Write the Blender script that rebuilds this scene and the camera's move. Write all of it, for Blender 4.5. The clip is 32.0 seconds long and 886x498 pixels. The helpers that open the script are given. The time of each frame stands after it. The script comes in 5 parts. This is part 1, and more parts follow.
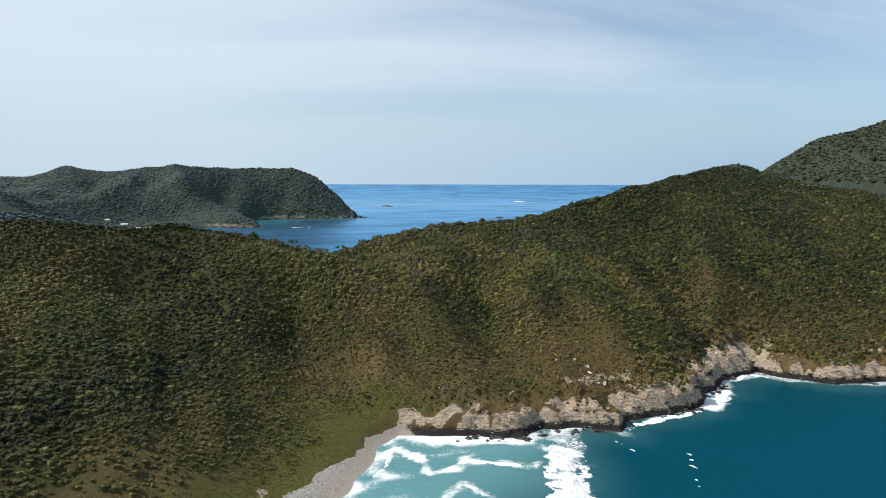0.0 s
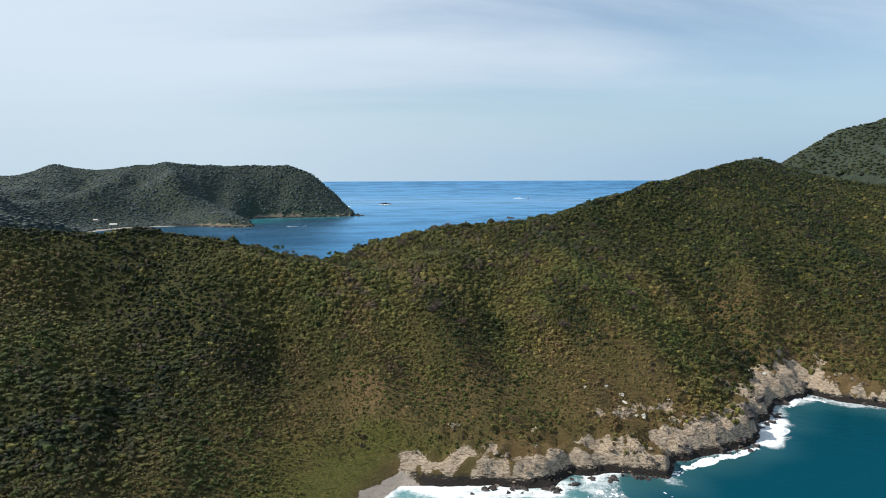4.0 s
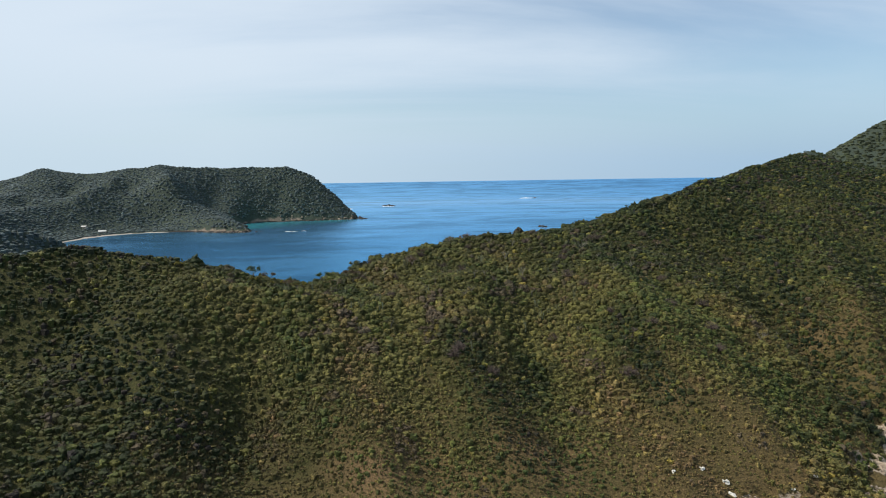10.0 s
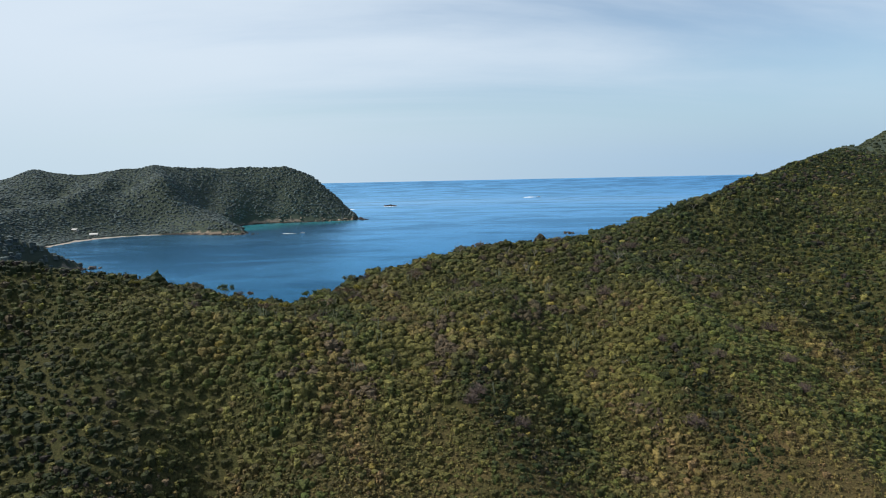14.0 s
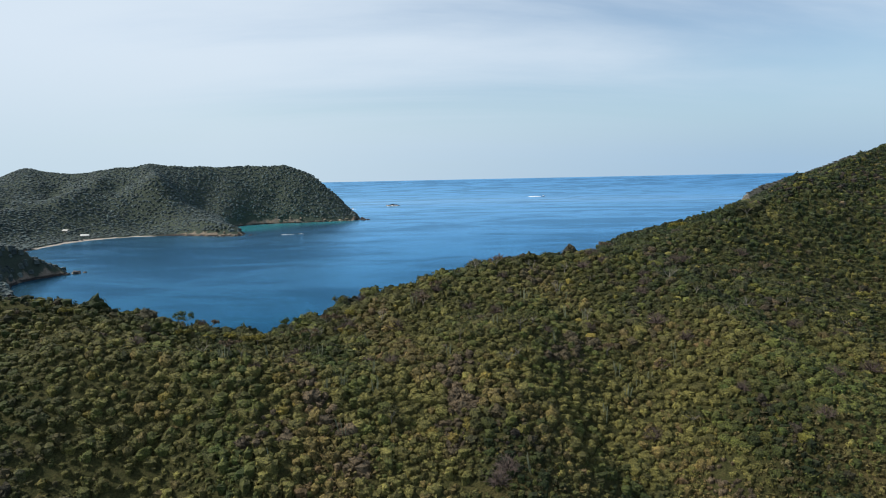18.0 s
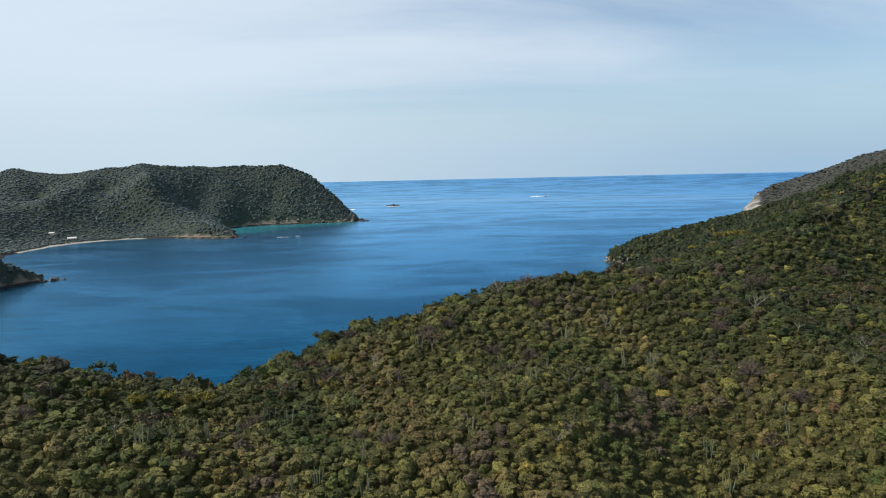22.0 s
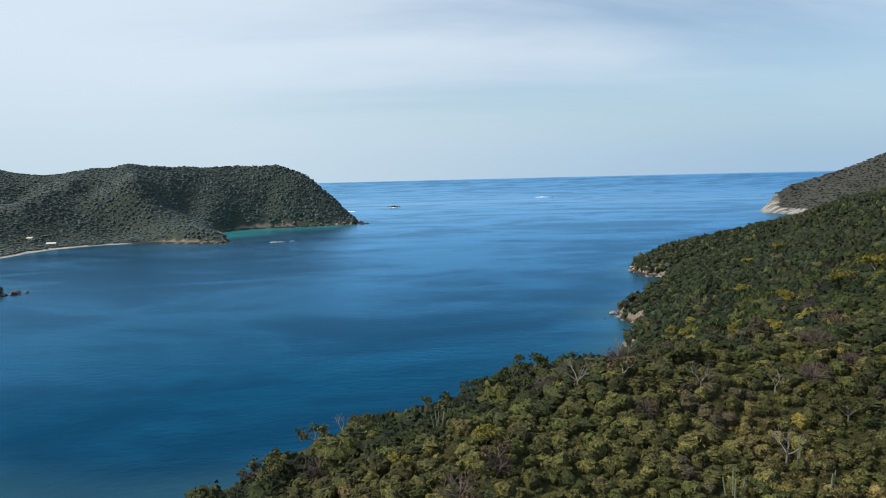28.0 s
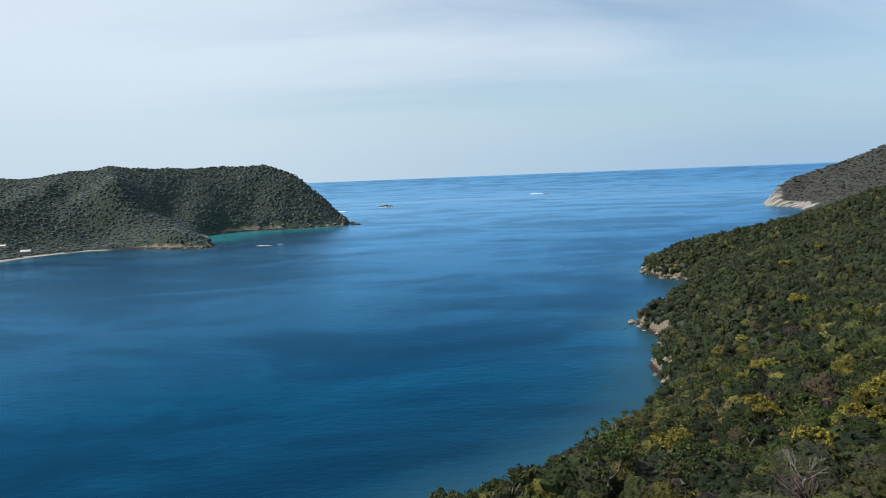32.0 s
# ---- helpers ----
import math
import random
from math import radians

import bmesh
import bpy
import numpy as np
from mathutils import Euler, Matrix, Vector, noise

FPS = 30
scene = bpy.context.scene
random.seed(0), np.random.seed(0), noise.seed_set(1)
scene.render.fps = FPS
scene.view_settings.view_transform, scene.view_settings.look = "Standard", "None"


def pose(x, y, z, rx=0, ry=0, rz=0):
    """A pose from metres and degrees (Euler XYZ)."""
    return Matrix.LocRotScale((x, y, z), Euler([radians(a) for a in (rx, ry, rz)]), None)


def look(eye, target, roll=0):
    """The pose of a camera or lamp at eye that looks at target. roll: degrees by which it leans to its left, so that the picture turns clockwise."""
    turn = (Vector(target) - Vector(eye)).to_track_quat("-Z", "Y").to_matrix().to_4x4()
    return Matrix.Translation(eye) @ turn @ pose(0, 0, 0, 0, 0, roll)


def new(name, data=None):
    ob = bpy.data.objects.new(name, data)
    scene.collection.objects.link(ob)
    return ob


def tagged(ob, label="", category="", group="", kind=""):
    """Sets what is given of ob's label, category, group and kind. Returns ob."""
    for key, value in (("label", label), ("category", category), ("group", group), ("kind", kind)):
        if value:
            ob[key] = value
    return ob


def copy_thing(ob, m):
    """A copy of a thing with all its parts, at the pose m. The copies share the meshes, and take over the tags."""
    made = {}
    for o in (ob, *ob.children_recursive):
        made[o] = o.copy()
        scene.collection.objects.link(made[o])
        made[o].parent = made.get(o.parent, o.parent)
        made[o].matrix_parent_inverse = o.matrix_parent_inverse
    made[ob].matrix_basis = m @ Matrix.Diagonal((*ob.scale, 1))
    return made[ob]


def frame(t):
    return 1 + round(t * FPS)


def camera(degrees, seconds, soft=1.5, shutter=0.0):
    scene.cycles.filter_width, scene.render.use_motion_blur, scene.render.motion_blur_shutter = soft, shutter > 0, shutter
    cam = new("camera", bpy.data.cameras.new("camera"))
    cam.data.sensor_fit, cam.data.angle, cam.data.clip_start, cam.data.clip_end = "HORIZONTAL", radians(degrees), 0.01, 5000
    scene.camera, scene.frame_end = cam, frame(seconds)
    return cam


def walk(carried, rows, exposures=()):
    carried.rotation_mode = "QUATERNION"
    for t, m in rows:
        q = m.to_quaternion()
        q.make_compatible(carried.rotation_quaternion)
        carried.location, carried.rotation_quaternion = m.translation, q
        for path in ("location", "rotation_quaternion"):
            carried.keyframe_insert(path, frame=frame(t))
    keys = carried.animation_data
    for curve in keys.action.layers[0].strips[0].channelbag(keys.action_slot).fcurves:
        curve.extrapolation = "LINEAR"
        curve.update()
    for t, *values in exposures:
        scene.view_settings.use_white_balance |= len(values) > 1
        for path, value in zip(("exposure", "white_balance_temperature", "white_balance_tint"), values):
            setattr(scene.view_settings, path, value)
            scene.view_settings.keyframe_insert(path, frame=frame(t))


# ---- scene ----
cam = camera(67.9, 32.0, 1.0)
PATH = [
    (0, (1.685, 1.172, 99.771), (1.821, 3.157, 99.565), 0.1),
    (0.5, (1.519, 6.568, 99.758), (1.657, 8.552, 99.548), 0.1),
    (1, (1.396, 11.996, 99.748), (1.537, 13.979, 99.537), 0.1),
    (1.5, (1.33, 17.507, 99.739), (1.473, 19.491, 99.525), 0.1),
    (2, (1.326, 23.153, 99.733), (1.471, 25.136, 99.519), 0.0),
    (2.5, (1.333, 28.961, 99.716), (1.476, 30.944, 99.502), 0.0),
    (3, (1.314, 34.874, 99.693), (1.456, 36.858, 99.478), -0.1),
    (3.5, (1.274, 40.871, 99.663), (1.416, 42.855, 99.447), -0.2),
    (5.5, (1.316, 65.347, 99.639), (1.449, 67.331, 99.423), -0.4),
    (6, (1.299, 71.564, 99.668), (1.431, 73.548, 99.452), -0.5),
    (6.5, (1.192, 77.789, 99.676), (1.323, 79.773, 99.46), -0.6),
    (7, (1.063, 83.984, 99.706), (1.194, 85.968, 99.491), -0.7),
    (7.5, (0.951, 90.236, 99.74), (1.08, 92.22, 99.525), -0.7),
    (8, (0.896, 96.508, 99.785), (1.025, 98.493, 99.57), -0.7),
    (8.5, (0.855, 102.769, 99.835), (0.984, 104.753, 99.62), -0.8),
    (9, (0.742, 108.99, 99.86), (0.87, 110.974, 99.646), -0.7),
    (9.5, (0.465, 115.218, 99.835), (0.592, 117.202, 99.619), -0.8),
    (10, (0.104, 121.364, 99.751), (0.232, 123.348, 99.536), -0.9),
    (10.5, (-0.155, 127.338, 99.663), (-0.028, 129.322, 99.448), -1.0),
    (11, (-0.304, 133.159, 99.59), (-0.176, 135.143, 99.374), -1.1),
    (11.5, (-0.313, 138.995, 99.554), (-0.187, 140.979, 99.338), -1.1),
    (12, (-0.248, 144.846, 99.552), (-0.124, 146.831, 99.335), -1.2),
    (12.5, (-0.134, 150.675, 99.573), (-0.011, 152.659, 99.356), -1.2),
    (13, (-0.052, 156.469, 99.608), (0.071, 158.454, 99.392), -1.2),
    (13.5, (0.008, 162.22, 99.65), (0.13, 164.204, 99.434), -1.2),
    (14, (0.013, 167.935, 99.681), (0.135, 169.919, 99.464), -1.2),
    (14.5, (-0.001, 173.626, 99.711), (0.12, 175.61, 99.492), -1.2),
    (16.5, (0.067, 196.138, 99.89), (0.184, 198.123, 99.671), -1.3),
    (17, (0.119, 201.961, 99.92), (0.235, 203.945, 99.702), -1.2),
    (17.5, (0.158, 207.993, 99.944), (0.273, 209.978, 99.725), -1.2),
    (18, (0.089, 214.18, 99.946), (0.203, 216.164, 99.726), -1.2),
    (18.5, (0.001, 220.435, 99.946), (0.115, 222.42, 99.726), -1.2),
    (19, (-0.041, 226.709, 99.936), (0.072, 228.693, 99.716), -1.3),
    (19.5, (-0.068, 232.933, 99.938), (0.044, 234.918, 99.716), -1.3),
    (20, (-0.116, 239.023, 99.935), (-0.003, 241.008, 99.714), -1.3),
    (20.5, (-0.168, 245.093, 99.949), (-0.055, 247.078, 99.727), -1.3),
    (21, (-0.182, 251.257, 99.961), (-0.068, 253.242, 99.741), -1.4),
    (21.5, (-0.152, 257.381, 99.931), (-0.039, 259.365, 99.71), -1.4),
    (22, (-0.215, 263.483, 99.846), (-0.103, 265.467, 99.625), -1.3),
    (22.5, (-0.299, 269.561, 99.767), (-0.189, 271.546, 99.547), -1.3),
    (23, (-0.402, 275.629, 99.72), (-0.291, 277.614, 99.5), -1.4),
    (23.5, (-0.465, 281.785, 99.703), (-0.355, 283.77, 99.485), -1.4),
    (24, (-0.445, 288.018, 99.742), (-0.336, 290.003, 99.524), -1.3),
    (24.5, (-0.366, 294.278, 99.796), (-0.256, 296.263, 99.579), -1.3),
    (25, (-0.262, 300.522, 99.865), (-0.154, 302.507, 99.647), -1.3),
    (25.5, (-0.25, 306.678, 99.926), (-0.142, 308.663, 99.707), -1.3),
    (27.5, (-0.957, 331.057, 100.24), (-0.849, 333.042, 100.02), -1.3),
    (28, (-1.127, 336.991, 100.258), (-1.018, 338.976, 100.038), -1.4),
    (28.5, (-1.332, 342.906, 100.294), (-1.221, 344.89, 100.074), -1.5),
    (29, (-1.529, 348.769, 100.262), (-1.416, 350.754, 100.041), -1.6),
    (29.5, (-1.693, 354.685, 100.178), (-1.578, 356.669, 99.955), -1.7),
    (30, (-1.808, 360.743, 100.111), (-1.687, 362.727, 99.888), -1.9),
    (30.5, (-1.935, 366.845, 100.039), (-1.811, 368.829, 99.815), -2.0),
    (31, (-2.114, 372.898, 99.932), (-1.986, 374.881, 99.707), -2.1),
    (31.5, (-2.283, 378.93, 99.865), (-2.153, 380.913, 99.639), -2.2),
    (32, (-2.438, 384.939, 99.824), (-2.308, 386.922, 99.597), -2.3),
]
walk(cam, [(t, look(eye, target, roll)) for t, eye, target, roll in PATH])

# ---- world and sun ----
SUN_ELEV, SUN_AZ = 46.0, 270.0      # degrees; azimuth clockwise from +y
world = bpy.data.worlds.new("sky")
scene.world = world
world.use_nodes = True
wn, wl = world.node_tree.nodes, world.node_tree.links
wn.clear()


def wnode(kind, **kw):
    n = wn.new(kind)
    for k, v in kw.items():
        n.inputs[k].default_value = v
    return n


sky = wn.new("ShaderNodeTexSky")
sky.sky_type = "NISHITA"
sky.sun_disc = False
sky.sun_elevation = radians(SUN_ELEV)
sky.sun_rotation = radians(SUN_AZ)
sky.altitude = 50
sky.air_density = 1.0
sky.dust_density = 0.4
sky.ozone_density = 1.0
tc = wn.new("ShaderNodeTexCoord")
sep = wn.new("ShaderNodeSeparateXYZ")
wl.new(tc.outputs["Generated"], sep.inputs[0])
# project the direction onto a high flat cloud deck
up = wn.new("ShaderNodeMath"); up.operation = "ADD"; up.inputs[1].default_value = 0.16
wl.new(sep.outputs["Z"], up.inputs[0])
upm = wn.new("ShaderNodeMath"); upm.operation = "MAXIMUM"; upm.inputs[1].default_value = 0.08
wl.new(up.outputs[0], upm.inputs[0])
dx = wn.new("ShaderNodeMath"); dx.operation = "DIVIDE"
dy = wn.new("ShaderNodeMath"); dy.operation = "DIVIDE"
wl.new(sep.outputs["X"], dx.inputs[0]); wl.new(upm.outputs[0], dx.inputs[1])
wl.new(sep.outputs["Y"], dy.inputs[0]); wl.new(upm.outputs[0], dy.inputs[1])
deck = wn.new("ShaderNodeCombineXYZ")
wl.new(dx.outputs[0], deck.inputs[0]); wl.new(dy.outputs[0], deck.inputs[1])
cmap = wn.new("ShaderNodeMapping")
cmap.inputs["Location"].default_value = (1.3, 0.4, 0.0)
cmap.inputs["Rotation"].default_value = (0, 0, radians(-20))
cmap.inputs["Scale"].default_value = (0.34, 1.15, 1.0)
wl.new(deck.outputs[0], cmap.inputs["Vector"])
cl1 = wnode("ShaderNodeTexNoise", Scale=0.8, Detail=8.0, Roughness=0.56, Distortion=0.35)
wl.new(cmap.outputs[0], cl1.inputs["Vector"])
# the veil is thicker towards the west (-x) than the east
veil = wn.new("ShaderNodeMath"); veil.operation = "MULTIPLY_ADD"
veil.inputs[1].default_value = -0.30; veil.inputs[2].default_value = 0.09
wl.new(sep.outputs["X"], veil.inputs[0])
csum = wn.new("ShaderNodeMath"); csum.operation = "ADD"
wl.new(cl1.outputs["Fac"], csum.inputs[0]); wl.new(veil.outputs[0], csum.inputs[1])
cr = wn.new("ShaderNodeMapRange"); cr.interpolation_type = "SMOOTHSTEP"
cr.inputs["From Min"].default_value = 0.25; cr.inputs["From Max"].default_value = 0.78
cr.inputs["To Min"].default_value = 0.06; cr.inputs["To Max"].default_value = 0.95
wl.new(csum.outputs[0], cr.inputs["Value"])
skymul = wn.new("ShaderNodeBackground"); skymul.inputs["Strength"].default_value = 0.12
azure = wn.new("ShaderNodeMix"); azure.data_type = "RGBA"; azure.blend_type = "MULTIPLY"
azure.inputs[0].default_value = 1.0; azure.inputs[7].default_value = (0.98, 1.04, 1.06, 1)
wl.new(sky.outputs[0], azure.inputs[6]); wl.new(azure.outputs[2], skymul.inputs["Color"])
cloud = wn.new("ShaderNodeBackground")
cloud.inputs["Color"].default_value = (0.70, 0.805, 0.915, 1); cloud.inputs["Strength"].default_value = 1.0
wmix = wn.new("ShaderNodeMixShader")
wl.new(cr.outputs[0], wmix.inputs[0]); wl.new(skymul.outputs[0], wmix.inputs[1]); wl.new(cloud.outputs[0], wmix.inputs[2])
haze = wn.new("ShaderNodeBackground")
hx = wn.new("ShaderNodeMapRange")
hx.inputs["From Min"].default_value = -0.25; hx.inputs["From Max"].default_value = 0.5
wl.new(sep.outputs["X"], hx.inputs["Value"])
hcol = wn.new("ShaderNodeMix"); hcol.data_type = "RGBA"
hcol.inputs[6].default_value = (0.56, 0.70, 0.81, 1); hcol.inputs[7].default_value = (0.36, 0.53, 0.71, 1)
wl.new(hx.outputs[0], hcol.inputs[0])
wl.new(hcol.outputs[2], haze.inputs["Color"])
hz = wn.new("ShaderNodeMapRange"); hz.interpolation_type = "SMOOTHSTEP"
hz.inputs["From Min"].default_value = 0.0; hz.inputs["From Max"].default_value = 0.20
hz.inputs["To Min"].default_value = 0.96; hz.inputs["To Max"].default_value = 0.0
wl.new(sep.outputs["Z"], hz.inputs["Value"])
hmix = wn.new("ShaderNodeMixShader")
wl.new(hz.outputs[0], hmix.inputs[0]); wl.new(wmix.outputs[0], hmix.inputs[1]); wl.new(haze.outputs[0], hmix.inputs[2])
wout = wn.new("ShaderNodeOutputWorld")
wl.new(hmix.outputs[0], wout.inputs[0])

sun_data = bpy.data.lights.new("sun", "SUN")
sun_data.energy, sun_data.angle, sun_data.color = 5.0, radians(0.6), (1.0, 0.945, 0.85)
sun = new("sun", sun_data)
sa, se = radians(SUN_AZ), radians(SUN_ELEV)
sun_dir = Vector((math.sin(sa) * math.cos(se), math.cos(sa) * math.cos(se), math.sin(se)))
sun.matrix_world = look((0, 0, 400), Vector((0, 0, 400)) - sun_dir)
tagged(sun, kind="structure")
scene.view_settings.exposure = 0.0


# ---- plan: coast and ridges ----
COAST_SOUTH = [(-90, -600), (-60, 0), (-40, 120), (-26, 175), (-15, 203), (-8, 225), (-6, 241), (3, 253), (15, 249), (28, 248),
               (41, 247), (53, 244), (61, 254), (74, 253), (87, 251), (98, 264), (117, 269), (134, 275), (142, 292), (154, 296),
               (168, 316), (186, 330), (195, 319), (218, 305), (246, 307), (300, 300), (380, 285), (520, 240), (800, 280), (1200, 240), (2300, 250)]
COAST_EAST = [(2300, 1700), (1500, 2300), (1150, 2150), (960, 1990), (855, 1880), (815, 1800), (830, 1720), (760, 1500), (560, 1260),
              (380, 1110), (290, 1055), (239, 1019), (224, 980), (227, 950), (241, 937), (226, 880), (180, 822), (143, 788), (147, 750),
              (134, 718), (120, 696), (116, 665), (95, 632), (71, 605), (30, 577), (-20, 545), (-100, 532), (-190, 560), (-270, 680),
              (-340, 800), (-385, 870), (-403, 905), (-393, 930), (-374, 962)]
COAST_WEST = [(-410, 992), (-470, 1060), (-540, 1150), (-572, 1240), (-574, 1300), (-572, 1350), (-562, 1395), (-530, 1440), (-500, 1462), (-455, 1466), (-410, 1460),
              (-350, 1430), (-308, 1418), (-293, 1432), (-303, 1468), (-345, 1560), (-372, 1650), (-352, 1716), (-299, 1738), (-210, 1752), (-140, 1768),
              (-106, 1800), (-112, 1850), (-190, 1960), (-420, 2080), (-900, 2250), (-2400, 2300), (-2600, -600)]
COAST = COAST_SOUTH + COAST_EAST + COAST_WEST
BEACH_SOUTH = [(-60, 0), (-40, 120), (-26, 175), (-15, 203), (-8, 225), (-7, 238)]
BEACH_BAY = [(-574, 1290), (-562, 1395), (-530, 1440), (-490, 1464)]
BEACH_COVE = [(-345, 1560), (-368, 1640)]
LAGOON = [(-330, 1600), (-340, 1690), (-290, 1715), (-200, 1735)]

# crest lines: x, y, height of the ground
RIDGE_MAIN = [(-900, 60, 150), (-520, 170, 98), (-330, 285, 78), (-200, 352, 72.5), (-168, 370, 72.3), (-130, 388, 70.8), (-90, 393, 62.8), (-55, 395, 52), (-36, 397, 50),
              (-10, 413, 54.8), (7, 420, 58.6), (40, 438, 64.3), (80, 444, 65.8), (122, 468, 73), (174, 500, 85.5), (240, 555, 98), (341, 655, 114), (430, 760, 103),
              (510, 880, 110), (600, 915, 156), (700, 925, 181), (950, 960, 240), (1500, 1000, 300)]
SPUR_EAST = [(80, 444, 63.5), (86, 395, 58), (94, 345, 45), (106, 300, 20), (116, 280, 7)]
SPUR_COVE = [(240, 555, 89), (250, 480, 74), (262, 400, 46), (270, 340, 18)]
SPUR_NORTH = [(7, 420, 59), (22, 468, 53), (44, 522, 29), (58, 566, 9)]
SPUR_MID = [(7, 420, 55), (14, 380, 54), (20, 340, 38), (30, 290, 16), (38, 262, 6)]
SPUR_CAPE = [(430, 760, 103), (370, 850, 71), (310, 930, 42), (270, 985, 24), (246, 1005, 9)]
SPUR_WEST = [(-330, 285, 80), (-420, 480, 76), (-480, 700, 66), (-470, 840, 58), (-425, 910, 41), (-401, 935, 24), (-386, 952, 10)]
SPUR_BAY = [(-480, 700, 66), (-640, 950, 80), (-760, 1250, 95)]
# the broad rounded shoulder in front of the saddle, and ribs that run down from it
SHOULDER = [(-78, 368, 57), (-57, 366, 53), (-37, 366, 51.5), (-15, 366, 49.5), (8, 374, 50), (30, 384, 54)]
RIB_WEST = [(-78, 368, 56), (-75, 345, 44), (-74, 312, 34), (-66, 290, 23)]
RIB_SADDLE = [(-37, 364, 49), (-30, 338, 36), (-12, 306, 26), (-4, 285, 16)]
SPUR_RIGHT = [(86, 440, 62), (108, 428, 59), (119, 402, 51), (129, 376, 42), (139, 354, 33), (144, 330, 20), (148, 314, 8)]
RIB_EAST = [(240, 555, 88), (214, 450, 61), (200, 410, 54), (184, 368, 37), (176, 345, 22)]
SPUR_NORTHWEST = [(-10, 413, 53), (-13, 440, 52), (-10, 460, 46), (-4, 482, 39), (6, 508, 28)]
RIB_BAY = [(174, 500, 74), (150, 570, 48), (135, 622, 34), (132, 670, 20)]
RIDGE_FAR = [(-1700, 1500, 190), (-1100, 1620, 112), (-905, 1690, 104), (-813, 1700, 125), (-705, 1700, 117), (-630, 1705, 129), (-560, 1720, 133),
             (-470, 1790, 131), (-375, 1840, 128), (-290, 1850, 133), (-226, 1845, 109), (-168, 1830, 62), (-128, 1815, 18)]
SPUR_FAR_A = [(-560, 1720, 133), (-490, 1580, 92), (-420, 1500, 48), (-330, 1440, 14)]
SPUR_FAR_B = [(-813, 1700, 127), (-720, 1560, 78), (-640, 1470, 36)]
SPUR_FAR_C = [(-375, 1840, 128), (-350, 1790, 80), (-330, 1745, 12)]
RIDGE_CLIFF = [(836, 1805, 20), (880, 1850, 44), (950, 1890, 60), (1060, 1900, 88), (1180, 1905, 128), (1500, 1800, 210)]
SPINES = [RIDGE_MAIN, SHOULDER, RIB_WEST, RIB_SADDLE, SPUR_RIGHT, RIB_EAST, RIB_BAY, SPUR_NORTHWEST, SPUR_NORTH, SPUR_EAST, SPUR_COVE, SPUR_MID, SPUR_CAPE, SPUR_WEST, SPUR_BAY, RIDGE_FAR, SPUR_FAR_A, SPUR_FAR_B, SPUR_FAR_C, RIDGE_CLIFF]


# hollows scooped out of the slopes: x, y, reach each way, depth
HOLLOWS = [(-132, 332, 30, 34, 15), (-48, 318, 10, 26, 5), (45, 345, 11, 34, 6), (226, 370, 16, 40, 8), (268, 740, 60, 60, 9),
           (160, 372, 11, 36, 6), (-595, 1590, 30, 60, 15), (-432, 1670, 30, 70, 18), (-300, 1780, 20, 34, 12), (-700, 1580, 36, 60, 14),
           (-514, 1600, 28, 60, -12), (-376, 1740, 22, 50, -12), (-650, 1540, 30, 50, -10)]


def sstep(a, b, x):
    t = np.clip((x - a) / (b - a), 0, 1)
    return t * t * (3 - 2 * t)


LAT = np.random.RandomState(7).rand(256, 256)


def vnoise(x, y):
    xi, yi = np.floor(x).astype(int), np.floor(y).astype(int)
    fx, fy = x - xi, y - yi
    fx, fy = fx * fx * (3 - 2 * fx), fy * fy * (3 - 2 * fy)
    a, b = LAT[xi % 256, yi % 256], LAT[(xi + 1) % 256, yi % 256]
    c, d = LAT[xi % 256, (yi + 1) % 256], LAT[(xi + 1) % 256, (yi + 1) % 256]
    return (a * (1 - fx) + b * fx) * (1 - fy) + (c * (1 - fx) + d * fx) * fy


def fbm(x, y, octaves=4, gain=0.5):
    out, amp, tot = 0, 1.0, 0.0
    for k in range(octaves):
        out = out + amp * (vnoise(x * 2 ** k + 17.3 * k, y * 2 ** k + 5.1 * k) - 0.5)
        tot += amp
        amp *= gain
    return out / tot * 2


def line_dist(x, y, pts):
    """Distance to a polyline, and how far along its points the nearest place lies."""
    best, par = np.full(x.shape, 1e9), np.zeros(x.shape)
    for i in range(len(pts) - 1):
        ax, ay, bx, by = pts[i][0], pts[i][1], pts[i + 1][0], pts[i + 1][1]
        ux, uy = bx - ax, by - ay
        t = np.clip(((x - ax) * ux + (y - ay) * uy) / (ux * ux + uy * uy), 0, 1)
        d = np.hypot(x - ax - t * ux, y - ay - t * uy)
        near = d < best
        best, par = np.where(near, d, best), np.where(near, i + t, par)
    return best, par


def shore_dist(x, y):
    """Signed distance to the coast, positive on land."""
    x = x + 5 * fbm(x / 23, y / 23, 3)
    y = y + 5 * fbm(x / 23 + 40, y / 23 + 9, 3)
    pts = COAST + [COAST[0]]
    d, _ = line_dist(x, y, pts)
    inside = np.zeros(x.shape, bool)
    for i in range(len(pts) - 1):
        (ax, ay), (bx, by) = pts[i], pts[i + 1]
        if ay == by:
            continue
        cross = ((ay > y) != (by > y)) & (x < (bx - ax) * (y - ay) / (by - ay) + ax)
        inside ^= cross
    return np.where(inside, d, -d)


